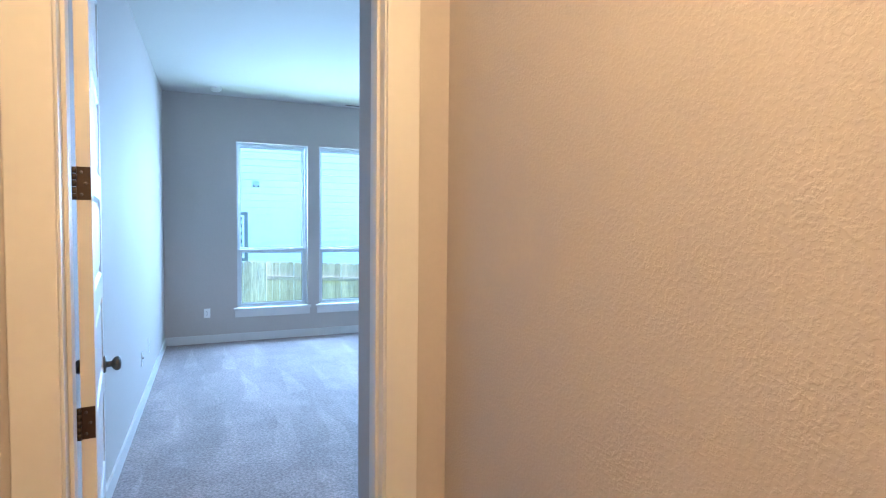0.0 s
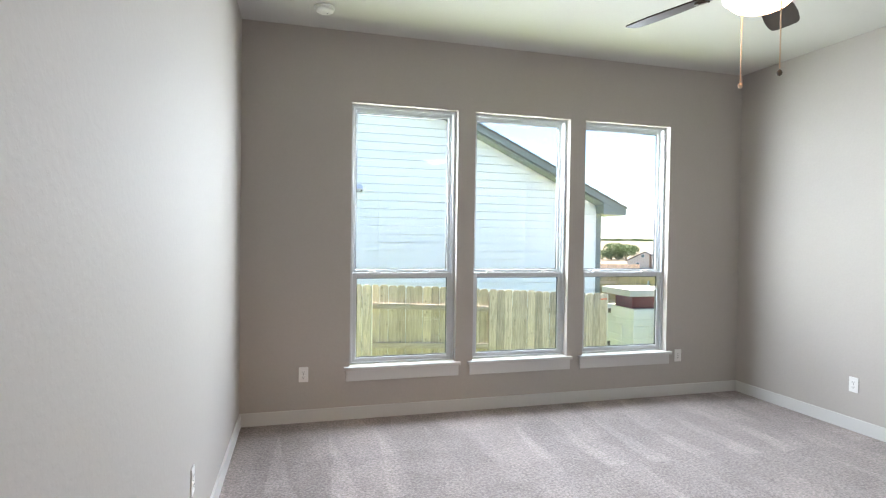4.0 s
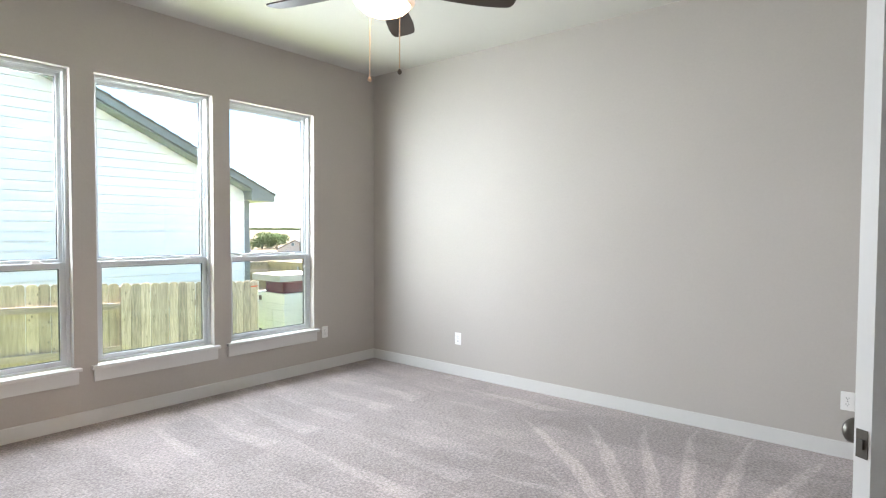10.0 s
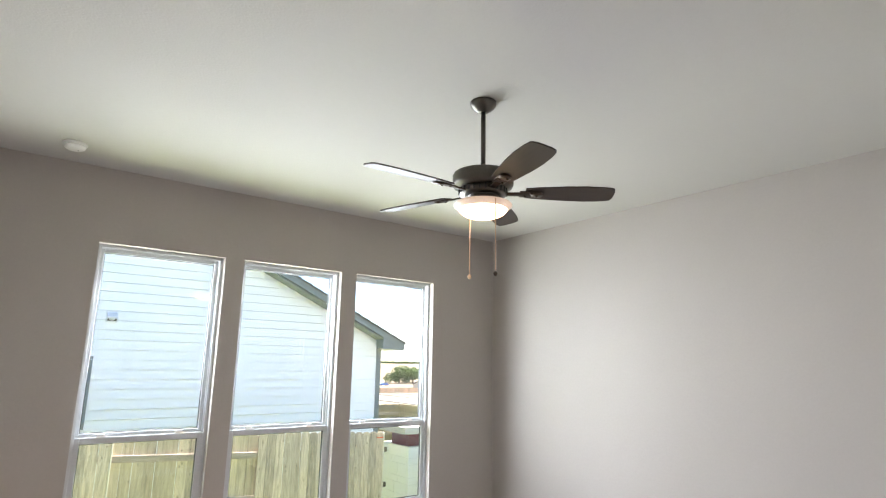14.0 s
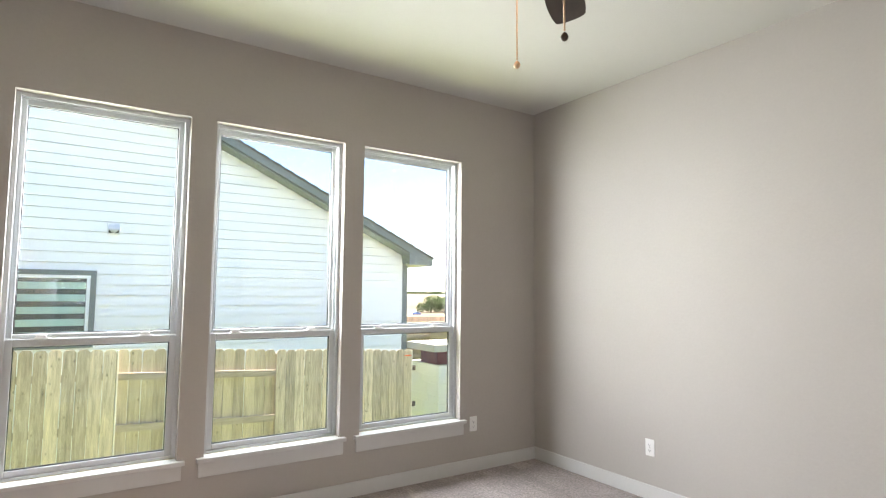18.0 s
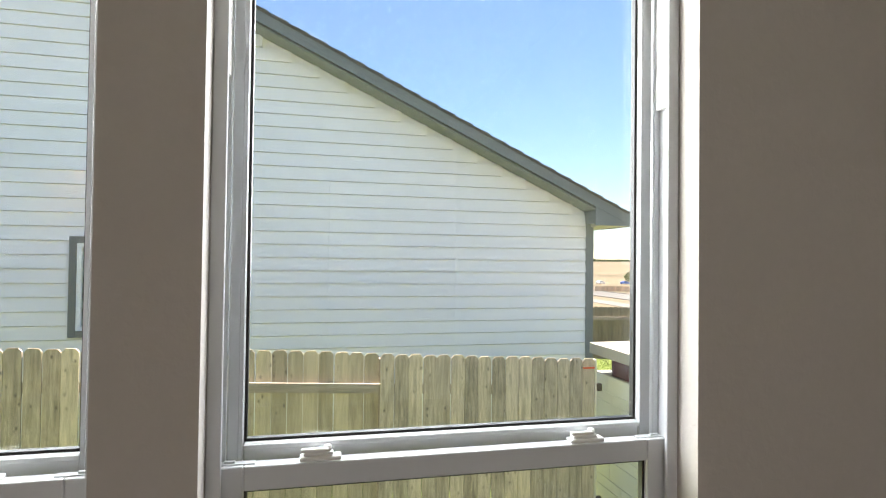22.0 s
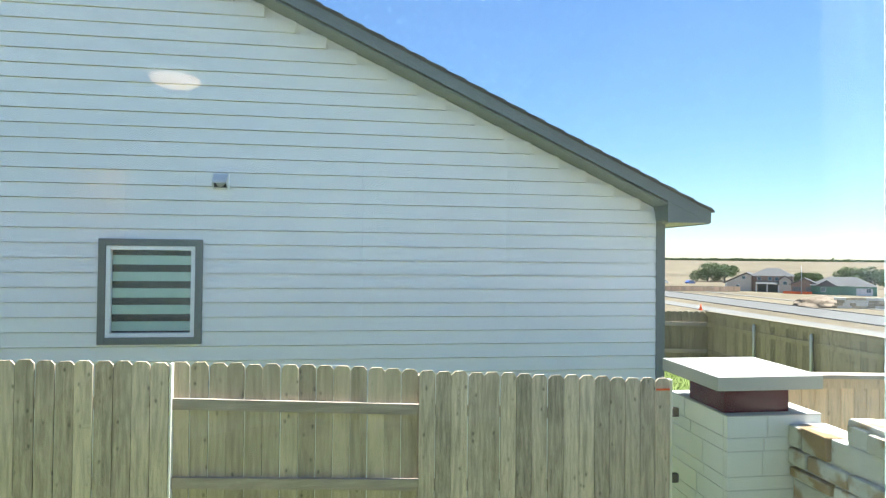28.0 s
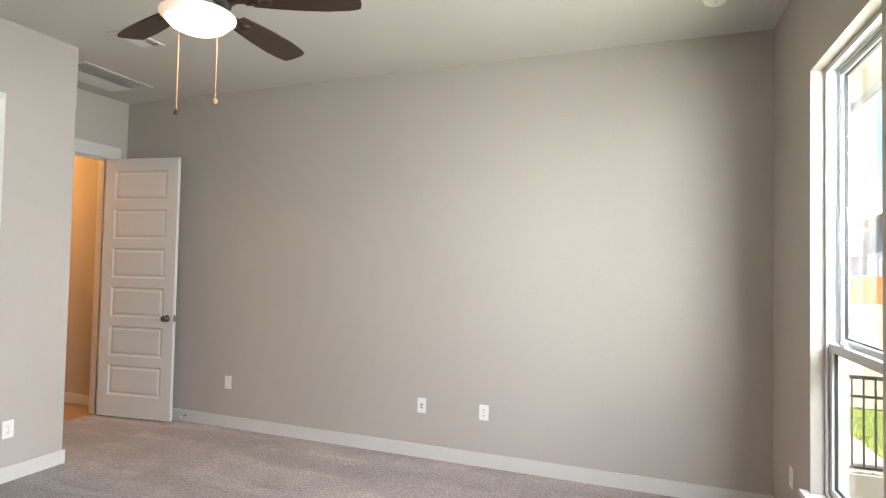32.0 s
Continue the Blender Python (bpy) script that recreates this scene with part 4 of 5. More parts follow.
blade_me = mesh_of("blade", prism(blade_outline(), 0.007, "z", -0.0035), BLADE)
bm = boxes((0.10, 0.20, -0.016, 0.016, -0.012, -0.005), bevel=0.002)
box(bm, 0.185, 0.275, -0.030, 0.030, -0.010, -0.004, bevel=0.0025)
lathe([(0.030, -0.012), (0.030, -0.006)], 16, bm, (0.275, 0, 0))
for k in range(3):
    lathe([(0.006, -0.016), (0.006, -0.010)], 8, bm, (0.215 + 0.03 * k, (-1) ** k * 0.014, 0))
arm_me = mesh_of("blade_iron", bm, BRONZE)
for k in range(5):
    b = part("blade", blade_me, None, fan, "dark walnut fan blade")
    b.matrix_basis = pose(0, 0, -0.507, 0, 0, 35 + 72 * k) @ Matrix.Rotation(radians(-12), 4, "X")
    part("blade_iron", arm_me, None, b)
for k, (dx, dy, dz) in enumerate(((-0.005, 0.095, 0.945), (-0.050, -0.150, 0.962))):
    bm = bmesh.new()
    top = -0.585
    n = 44
    for i in range(n):
        zz = top - (dz - 0.025 + top) * i / n
        lathe([(0.0010, -0.0045), (0.0032, -0.0018), (0.0032, 0.0018), (0.0010, 0.0045)], 6, bm, (dx, dy, zz))
    chain = part("pull_chain", bm, CHAIN, fan, "brass bead pull chain")
    part("fob", lathe([(0.002, 0), (0.008, -0.006), (0.011, -0.014), (0.008, -0.022), (0.002, -0.026)], 12, None, (dx, dy, -dz + 0.026)), CHAIN if k == 0 else BRONZE, chain)

# ---- hall lamp ----
hl = thing("hall_ceiling_lamp", "round warm flush ceiling lamp in the hall", "ceiling lamp", (0.50, 0.55, CEIL_Z))
part("lamp_base", lathe([(0.15, 0), (0.15, -0.02), (0.14, -0.025)], 28), PLASTIC, hl)
part("lamp_disc", lathe([(0.138, -0.022), (0.135, -0.045), (0.10, -0.058), (0.01, -0.062)], 28), HALLLAMP, hl)
hd = bpy.data.lights.new("hall_bulb", "POINT")
hd.energy, hd.color, hd.shadow_soft_size = HALL_WATTS, (1.0, 0.50, 0.14), 0.12
new("hall_bulb", hd).location = (0.50, 0.55, CEIL_Z - 0.2)


# ---- wall and ceiling fittings ----
def outlet(at, rz, kind="duplex"):
    """A plate on the wall; its face looks along local -y."""
    names = {"duplex": ("wall_outlet", "white duplex wall outlet"), "coax": ("wall_jack", "white cable jack wall plate"), "blank": ("wall_plate", "blank white plastic wall plate"), "switch": ("light_switch", "white double toggle light switch")}
    o = thing(names[kind][0], names[kind][1], "outlet" if kind != "switch" else "switch", at, rz, "wall plates")
    w = 0.058 if kind == "switch" else 0.036
    part("plate", boxes((-w, w, -0.006, -0.0005, -0.058, 0.058), bevel=0.0025), PLASTIC, o)
    if kind == "duplex":
        for dz in (-0.020, 0.020):
            r = part("receptacle", boxes((-0.017, 0.017, -0.0085, -0.005, dz - 0.014, dz + 0.014), bevel=0.002), PLASTIC, o)
            part("slot", boxes((-0.008, -0.0055, -0.0091, -0.008, dz - 0.003, dz + 0.006), (0.0055, 0.008, -0.0091, -0.008, dz - 0.002, dz + 0.005), (-0.002, 0.002, -0.0091, -0.008, dz - 0.010, dz - 0.006)), SLOT, r)
        part("screw", lathe([(0.003, 0), (0.002, 0.001)], 8, None, (0, -0.006, 0), Matrix.Rotation(radians(90), 4, "X")), PEWTER, o)
    elif kind == "coax":
        part("jack", lathe([(0.008, 0), (0.008, 0.004), (0.004, 0.012)], 12, None, (0, -0.006, 0.006), Matrix.Rotation(radians(90), 4, "X")), PEWTER, o)
        part("slot", boxes((-0.007, 0.007, -0.0072, -0.006, -0.022, -0.012)), SLOT, o)
    elif kind == "switch":
        for dx in (-0.023, 0.023):
            t = part("toggle_plate", boxes((dx - 0.006, dx + 0.006, -0.008, -0.005, -0.013, 0.013), bevel=0.001), PLASTIC, o)
            part("toggle", boxes((dx - 0.004, dx + 0.004, -0.018, -0.007, 0.0, 0.009), bevel=0.0015), PLASTIC, t)
            part("screw", lathe([(0.003, 0), (0.002, 0.001)], 8, None, (dx, -0.006, 0.03), Matrix.Rotation(radians(90), 4, "X")), PEWTER, o)
    return o


outlet((0.487, ROOM_Y, 0.372), 0)
outlet((3.905, ROOM_Y, 0.372), 0)
outlet((ROOM_X, 6.89, 0.355), -90)
outlet((ROOM_X, 3.85, 0.355), -90)
outlet((left_x(3.77), 3.77, 0.40), 90, "blank")
outlet((left_x(5.67), 5.67, 0.40), 90, "coax")
outlet((left_x(6.175), 6.175, 0.40), 90)
outlet((1.48, BACK_Y, 0.345), 180)
outlet((NICHE_X, 2.865, 1.255), -90, "switch")

det = thing("smoke_detector", "white round ceiling smoke detector", "smoke detector", (0.596, 7.655, CEIL_Z))
part("base", lathe([(0.070, 0), (0.070, -0.010), (0.066, -0.013)], 28), PLASTIC, det)
part("cover", lathe([(0.062, -0.013), (0.060, -0.030), (0.045, -0.040), (0.010, -0.042)], 28), PLASTIC, det)
part("led", lathe([(0.004, -0.041), (0.003, -0.044)], 8, None, (0.02, 0, 0)), SLOT, det)


def ceiling_vent(name, label, at, sx, sy, slats, along_x=True):
    v = thing(name, label, "vent", at)
    f = 0.022
    part("frame", boxes((-sx / 2, -sx / 2 + f, -sy / 2, sy / 2, -0.008, 0), (sx / 2 - f, sx / 2, -sy / 2, sy / 2, -0.008, 0), (-sx / 2 + f, sx / 2 - f, -sy / 2, -sy / 2 + f, -0.008, 0), (-sx / 2 + f, sx / 2 - f, sy / 2 - f, sy / 2, -0.008, 0), bevel=0.002), VENTP, v)
    part("backing", boxes((-sx / 2 + f, sx / 2 - f, -sy / 2 + f, sy / 2 - f, -0.0025, -0.001)), GRILLE, v)
    span = (sy if along_x else sx) - 2 * f
    for k in range(slats):
        c = -span / 2 + span * (k + 0.5) / slats
        bm = boxes((-sx / 2 + f, sx / 2 - f, -span / slats * 0.36, span / slats * 0.36, -0.001, 0.001)) if along_x else boxes((-span / slats * 0.36, span / slats * 0.36, -sy / 2 + f, sy / 2 - f, -0.001, 0.001))
        s = part("slat", bm, VENTP, v)
        s.location = (0, c, -0.006) if along_x else (c, 0, -0.006)
        s.rotation_euler = (radians(24 * (1 if k < slats / 2 else -1)), 0, 0) if along_x else (0, radians(24 * (1 if k < slats / 2 else -1)), 0)
    return v


ceiling_vent("ceiling_vent", "white slatted ceiling supply register", (1.11, 3.90, CEIL_Z), 0.30, 0.20, 9)
ceiling_vent("return_air_grille", "white slatted return air grille in the ceiling", (0.56, 2.86, CEIL_Z), 0.66, 0.50, 22)
ceiling_vent("ceiling_vent", "white slatted ceiling supply register", (3.80, 4.10, CEIL_Z), 0.30, 0.20, 9)

stop = thing("door_stop", "small spring door stop on the baseboard", "door stop", (left_x(3.30) + 0.014, 3.30, 0.055))
part("spring", lathe([(0.008, 0), (0.005, 0.006), (0.004, 0.05)], 10, None, (0, 0, 0), Matrix.Rotation(radians(90), 4, "Y")), PEWTER, stop)
part("tip", lathe([(0.007, 0.05), (0.007, 0.062)], 10, None, (0, 0, 0), Matrix.Rotation(radians(90), 4, "Y")), PLASTIC, stop)

# closet doors stand ajar
for i, (a, b) in enumerate(CL):
    door("door_closet_%d" % (i + 1), "white six-panel closet door standing ajar", (b - 0.004, BACK_Y + 0.012, 0.012), 180 - (32.5 if i == 0 else 26), b - a - 0.006, 2.42, sides=((-1, -0.035, 1.0),))


# ---- left side fences, far fences ----
def fence_run(p0, p1, top0, top1, side, mesh, rail_mat, label, name="wooden_fence", posts=(), pitch=0.1395, cap=False):
    """A straight fence between two plan points; pickets stand on one side of the rails."""
    a, b = Vector((*p0, 0)), Vector((*p1, 0))
    d = b - a
    L, ang = d.length, math.degrees(math.atan2(d.y, d.x))
    f = thing(name, label, "fence", (p0[0], p0[1], 0), ang)
    n = round(L / pitch)
    for k in range(n):
        s = (k + 0.5) / n
        p = part("picket", mesh, None, f)
        p.location = (L * s, side * 0.030 + rnd.uniform(-0.003, 0.003), top0 + (top1 - top0) * s - 1.80 + rnd.uniform(-0.008, 0.008))
    for dz in (-0.30, -0.95, -1.55):
        part("rail", prism([(0, top0 + dz - 0.045), (L, top1 + dz - 0.045), (L, top1 + dz + 0.045), (0, top0 + dz + 0.045)], 0.038, "y", -0.019), rail_mat, f)
    for along in posts:
        s = along / L
        part("post", lathe([(0.033, 0), (0.033, 1.72), (0.02, 1.75)], 12, None, (along, -side * 0.055, top0 + (top1 - top0) * s - 1.85)), STEEL, f, "galvanised steel post")
    if cap:
        part("cap_board", prism([(0, top0 - 0.002), (L, top1 - 0.002), (L, top1 + 0.03), (0, top0 + 0.03)], 0.10, "y", -0.05), CEDARDARK, f, "flat cap board")
        part("face_board", prism([(0, top0 - 0.09), (L, top1 - 0.09), (L, top1 - 0.003), (0, top0 - 0.003)], 0.02, "y", -side * 0.02 - 0.01), CEDARDARK, f)
    return f


fence_run((-7.63, 12.58), (-7.63, 8.6), 0.98, 1.0, 1, PICKET, RAIL, "pale cedar side fence with rails facing the yard")
# the brown side-yard boards reuse the darker cedar copy
fence_run((-6.5, 12.66), (-6.5, 14.10), 1.04, 1.04, -1, PICKETSHADED, RAIL, "weathered cedar side-yard fence between the yard fence and the house", posts=(0.75,))
fence_run((-16.5, 14.9), (-8.2, 15.2), 1.10, 1.05, -1, PICKETNEW, RAIL, "new pale cedar fence beyond the yard")
fence_run((11.35, 20.4), (11.45, 9.6), 0.29, 0.36, 1, PICKETFLAT, CEDARDARK, "dark weathered perimeter fence with galvanised posts", posts=(1.72, 3.26, 4.88, 6.52, 8.2, 9.8), cap=True)
fence_run((7.0, 20.6), (11.44, 20.39), 0.36, 0.30, 1, PICKETDARK, RAIL, "weathered back fence with dog-ear pickets")

# braced gate fence of new boards
gate = thing("braced_fence", "new pine board fence with a flat cap and diagonal braces", "fence", (7.05, 12.75, 0))
GL = 4.25
for k in range(30):
    p = part("board", PICKETNEW, None, gate)
    p.location = (GL * (k + 0.5) / 30, 0.035, 0.43 - 0.028 * GL * (k + 0.5) / 30 - 1.80)
for dz, h in ((-0.06, 0.10), (-0.95, 0.09)):
    part("rail", prism([(0, 0.44 + dz - h / 2), (GL, 0.32 + dz - h / 2), (GL, 0.32 + dz + h / 2), (0, 0.44 + dz + h / 2)], 0.038, "y", -0.019), CEDARNEW, gate)
part("cap", prism([(-0.05, 0.435), (GL, 0.315), (GL, 0.35), (-0.05, 0.47)], 0.16, "y", -0.07), RAIL, gate, "grey weathered flat cap board")
for x0, sgn in ((1.88, 1), (1.98, -1), (3.29, 1), (3.39, -1)):
    dx = -0.62 if sgn > 0 else 0.62
    part("brace", prism([(x0 - 0.045, 0.325 - 0.028 * x0), (x0 + 0.045, 0.325 - 0.028 * x0), (x0 + dx + 0.045, -0.52), (x0 + dx - 0.045, -0.52)], 0.036, "y", -0.021), RAIL if sgn > 0 else CEDARNEW, gate)

# ---- masonry pillar ----
pil = thing("masonry_pillar", "white block pillar with maroon flashing and concrete cap", "pillar", (6.30, 12.20, 0))
PW, PD, PT = 0.88, 0.92, 0.225
part("core", boxes((0.006, PW - 0.006, 0.006, PD - 0.006, -1.7, PT - 0.004)), PALEMORTAR, pil)
prand = random.Random(8)
z, k = PT, 0
heights = (0.185, 0.115, 0.215, 0.115, 0.185, 0.115, 0.215, 0.115, 0.185, 0.215, 0.115)
for k, h in enumerate(heights):
    z0 = z - h
    sx = PW * (0.34 + 0.36 * prand.random())
    sy = PD * (0.28 + 0.45 * prand.random())
    g = 0.004
    cuts_x = [0.0, sx, PW]
    cuts_y = [0.0, sy, PD]
    for a, b in zip(cuts_x, cuts_x[1:]):
        part("block", boxes((a + (g if a else 0), b - g, 0, 0.05, z0 + g, z - g), bevel=0.004), PILLARSTONE, pil)
    for a, b in zip(cuts_y, cuts_y[1:]):
        part("block", boxes((-0.003, 0.05, a + (0.052 if a == 0 else g), b - g, z0 + g, z - g), bevel=0.004), PILLARSTONE, pil)
        part("block", boxes((PW - 0.05, PW + 0.003, a + (0.052 if a == 0 else g), b - g, z0 + g, z - g), bevel=0.004), PILLARSTONE, pil)
    z = z0
part("top_bed", boxes((-0.002, PW + 0.002, -0.002, PD, PT - 0.003, PT + 0.004)), CONCRETE, pil)
part("flashing", boxes((0.03, PW - 0.24, 0.09, PD - 0.30, PT + 0.004, PT + 0.235), bevel=0.003), FLASHING, pil, "maroon sheet-metal flashing")
part("cap", boxes((-0.15, PW - 0.06, -0.09, PD - 0.12, PT + 0.235, PT + 0.355), bevel=0.008), CONCRETE, pil, "pale cast concrete cap slab")
# ---- rough stone wall ----
sw = thing("stone_wall", "rough tan limestone garden wall with stepped top", "stone wall", (6.90, 0, 0))
part("core", boxes((0.004, 0.30, 9.2, 12.19, -1.7, 0.15), (0.004, 0.30, 9.2, 11.63, 0.15, 0.345), (0.004, 0.30, 9.2, 10.62, 0.345, 0.575)), MORTAR, sw)
srand = random.Random(21)


def rough_block(y0, y1, z0, z1, mat, out):
    bm = boxes((-out, 0.20, y0, y1, z0, z1))
    j = 0.009 if mat is WALLSTONE else 0.016
    for v in bm.verts:
        if v.co.x < 0.15:
            v.co += Vector((srand.uniform(-j, j), srand.uniform(-0.012, 0.012), srand.uniform(-0.010, 0.010)))
    front = [e for e in bm.edges if any(v.co.x < 0.15 for v in e.verts)]
    bmesh.ops.bevel(bm, geom=front, offset=srand.uniform(0.010, 0.022), segments=2, affect="EDGES", profile=0.6)
    return part("stone", bm, mat, sw)


zc = -0.95
row = 0
while zc < 0.57:
    h = srand.choice((0.115, 0.15, 0.20, 0.235))
    top = zc + h
    for limit in (0.165, 0.365, 0.60):
        if zc < limit - 0.02 and top > limit - 0.05:
            top = limit
            break
    ymax = 12.19 if top <= 0.17 else 11.64 if top <= 0.37 else 10.63
    y = 9.2 + srand.uniform(0, 0.1)
    while y < ymax - 0.05:
        w = srand.uniform(0.28, 0.72)
        y1 = min(y + w, ymax)
        if ymax - y1 < 0.12:
            y1 = ymax
        rough_block(y + 0.010, y1 - 0.010, zc + 0.009, top - 0.009, WALLSTONE if srand.random() < 0.62 else RUSTSTONE, srand.uniform(0.0, 0.06))
        y = y1
    zc = top
    row += 1

# ---- our own eaves and porch railing ----
structure("soffit", boxes((-4.0, 5.4, OUT_Y, 8.67, 2.70, 2.74)), SOFFIT, "tan painted eave soffit over the windows", "soffit")
structure("eave_fascia", boxes((-4.0, 5.4, 8.67, 8.70, 2.66, 2.90)), HOUSETRIM, "grey eave fascia board", "fascia")
structure("roof", boxes((-4.0, 5.4, 1.4, 8.75, 3.21, 3.30), (-4.0, 5.4, 8.1, 8.75, 2.90, 3.21)), SHINGLE, "dark shingle roof edge", "roof")
structure("outer_wall", boxes((-4.0, -0.13, 8.10, OUT_Y, -1.2, 2.70), (4.71, 5.4, 8.10, OUT_Y, -1.6, 2.70), (-0.12, 4.70, 8.10, OUT_Y, -1.6, -0.21)), SIDING, "pale grey siding beside the windows", "wall")
rl = thing("porch_railing", "black metal porch railing with square balusters", "railing", (-3.2, 8.3, -0.14))
part("top_rail", boxes((-0.025, 0.025, 0, 1.75, 0.50, 0.54), bevel=0.004), BLACKMETAL, rl)
part("mid_rail", boxes((-0.015, 0.015, 0, 1.75, 0.30, 0.33)), BLACKMETAL, rl)
part("bottom_rail", boxes((-0.015, 0.015, 0, 1.75, -0.46, -0.43)), BLACKMETAL, rl)
for k in range(16):
    part("baluster", boxes((-0.008, 0.008, 0.06 + 0.108 * k - 0.008, 0.06 + 0.108 * k + 0.008, -0.43, 0.50)), BLACKMETAL, rl)
for k in (0.0, 1.72):
    part("post", boxes((-0.03, 0.03, k, k + 0.06, -0.55, 0.56), bevel=0.004), BLACKMETAL, rl)
structure("porch_slab", boxes((-5.6, -3.15, OUT_Y + 0.003, 9.9, -1.2, -0.65), (-5.6, -3.15, 9.9, 10.2, -1.2, -0.85)), SIDEWALK, "concrete porch slab with a step", "porch")


# ---- grass ----
def grass(x0, x1, y0, y1, count, seed, low=0.03, tall=0.085):
    g = random.Random(seed)
    verts, faces = [], []
    for _ in range(count):
        x, y = g.uniform(x0, x1), g.uniform(y0, y1)
        z, h, a, w = lawn_z(x, y) - 0.005, g.uniform(low, tall), g.uniform(0, 6.28), g.uniform(0.004, 0.009)
        dx, dy = math.cos(a) * w, math.sin(a) * w
        n = len(verts)
        verts += [(x - dx, y - dy, z), (x + dx, y + dy, z), (x + g.uniform(-0.04, 0.04), y + g.uniform(-0.04, 0.04), z + h)]
        faces.append((n, n + 1, n + 2))
    me = bpy.data.meshes.new("grass")
    me.from_pydata(verts, [], faces)
    me.materials.append(GRASS)
    return tagged(new("grass", me), "short bright green lawn grass", "grass", kind="stuff")


grass(-7.5, 7.0, 8.9, 12.5, 60000, 3)
grass(6.9, 11.3, 14.0, 20.4, 22000, 5)
grass(-7.5, -2.2, 10.2, 12.5, 14000, 6)
grass(1.0, 6.25, 12.30, 12.53, 9000, 8, 0.06, 0.17)
structure("edging", prism([(4.20, 12.16), (5.30, 11.56), (5.35, 11.65), (4.25, 12.25)], 0.09, "z", -1.32), CONCRETE, "pale concrete edging strip in the grass", "edging")

# everything beyond the perimeter fence lies lower, down the slope
FAR_Z = -9.0


def far(x, y):
    return (3.1 + 2.75 * (x - 3.1), 7.9 + 2.75 * (y - 7.9), FAR_Z)


def lot(x, y, turn=-1.38):
    """A place among the far lots, whose streets lie a little off the grid."""
    c, k = math.cos(radians(turn)), math.sin(radians(turn))
    u, v = 2.75 * (x - 3.1), 2.75 * (y - 7.9)
    return (3.1 + u * c - v * k, 7.9 + u * k + v * c, FAR_Z)


def afield(bearing, reach):
    return (3.1 + reach * math.sin(radians(bearing)), 7.9 + reach * math.cos(radians(bearing)), FAR_Z)


# ---- road and verges beyond the perimeter fence ----
for name, x0, x1, mat, dz, label in (("pavement", 72.5, 78.5, SIDEWALK, 0.10, "pale concrete sidewalk along the road"), ("road", 86.5, 101.0, ROAD, 0.05, "pale concrete road"), ("pavement", 113.0, 115.0, SIDEWALK, 0.10, "far pale concrete sidewalk")):
    structure(name, boxes((x0, x1, -15, 300, FAR_Z - 0.6, FAR_Z + dz)), mat, label, name)
for x in (86.1, 101.0):
    structure("kerb", boxes((x, x + 0.4, -15, 300, FAR_Z - 0.6, FAR_Z + 0.2)), SIDEWALK, "pale concrete kerb", "kerb")


# ---- far houses ----
def far_house(at, rz, w, d, h, roof_h, wall_mat, label, hip=True, windows=3, garage=True, wing=True):
    o = thing("far_house", label, "house", at, rz)
    part("wall", boxes((-w / 2, w / 2, -d / 2, d / 2, -0.3, h)), wall_mat, o)
    e = 0.45
    bm = bmesh.new()
    base = [bm.verts.new(p) for p in ((-w / 2 - e, -d / 2 - e, h), (w / 2 + e, -d / 2 - e, h), (w / 2 + e, d / 2 + e, h), (-w / 2 - e, d / 2 + e, h))]
    r = (w / 2 - d / 2 * 0.9) if hip else w / 2 + e
    ridge = [bm.verts.new((-r, 0, h + roof_h)), bm.verts.new((r, 0, h + roof_h))]
    bm.faces.new(base)
    bm.faces.new((base[0], base[1], ridge[1], ridge[0])), bm.faces.new((base[2], base[3], ridge[0], ridge[1]))
    bm.faces.new((base[1], base[2], ridge[1])), bm.faces.new((base[3], base[0], ridge[0]))
    part("roof", bm, FARROOF, o)
    # front wing with its own gable
    fw = w * 0.34
    if wing:
        part("front_wing", boxes((-w * 0.42, -w * 0.42 + fw, -d / 2 - 1.6, -d / 2, -0.3, h * 0.92)), wall_mat, o)
        part("wing_roof", prism([(-w * 0.42 - 0.3, h * 0.92), (-w * 0.42 + fw + 0.3, h * 0.92), (-w * 0.42 + fw / 2, h * 0.92 + fw * 0.36)], 3.2, "y", -d / 2 - 1.9), FARROOF, o)
    for k in range(windows):
        x = -w * 0.30 + w * 0.68 * k / max(1, windows - 1)
        y = -d / 2 - (1.6 if wing and x < -w * 0.42 + fw else 0)
        for zz in ([1.0] if h < 4 else [1.0, h - 1.9]):
            wd = part("window", boxes((x - 0.65, x + 0.65, y - 0.06, y + 0.02, zz - 0.1, zz + 1.3)), FARTRIM, o)
            part("pane", boxes((x - 0.55, x - 0.03, y - 0.075, y - 0.058, zz, zz + 1.2), (x + 0.03, x + 0.55, y - 0.075, y - 0.058, zz, zz + 1.2)), FARGLASS, wd)
    if garage:
        part("garage_door", boxes((w * 0.20, w * 0.44, -d / 2 - 0.05, -d / 2 + 0.02, -0.2, 2.2)), FARTRIM, o)
    return o


far_house(lot(57.5, 67.5, -0.5), -42, 17, 11, 2.8, 2.8, material("green_sheathing", (0.10, 0.22, 0.15), 0.7), "single-storey house under construction with grey roof", windows=2)
far_house(lot(66.5, 67, -1.1), -46, 18, 11, 2.8, 2.8, FARTAN, "single-storey tan house with grey hip roof", windows=3)
far_house(lot(63.5, 47, -2.0), -57, 36, 16, 2.6, 6.0, BRICK, "long low brick house with a big grey roof", windows=3, wing=False)
far_house(lot(92, 62), -55, 26, 13, 3.0, 3.6, FARTAN, "far tan house with grey roof", windows=3)

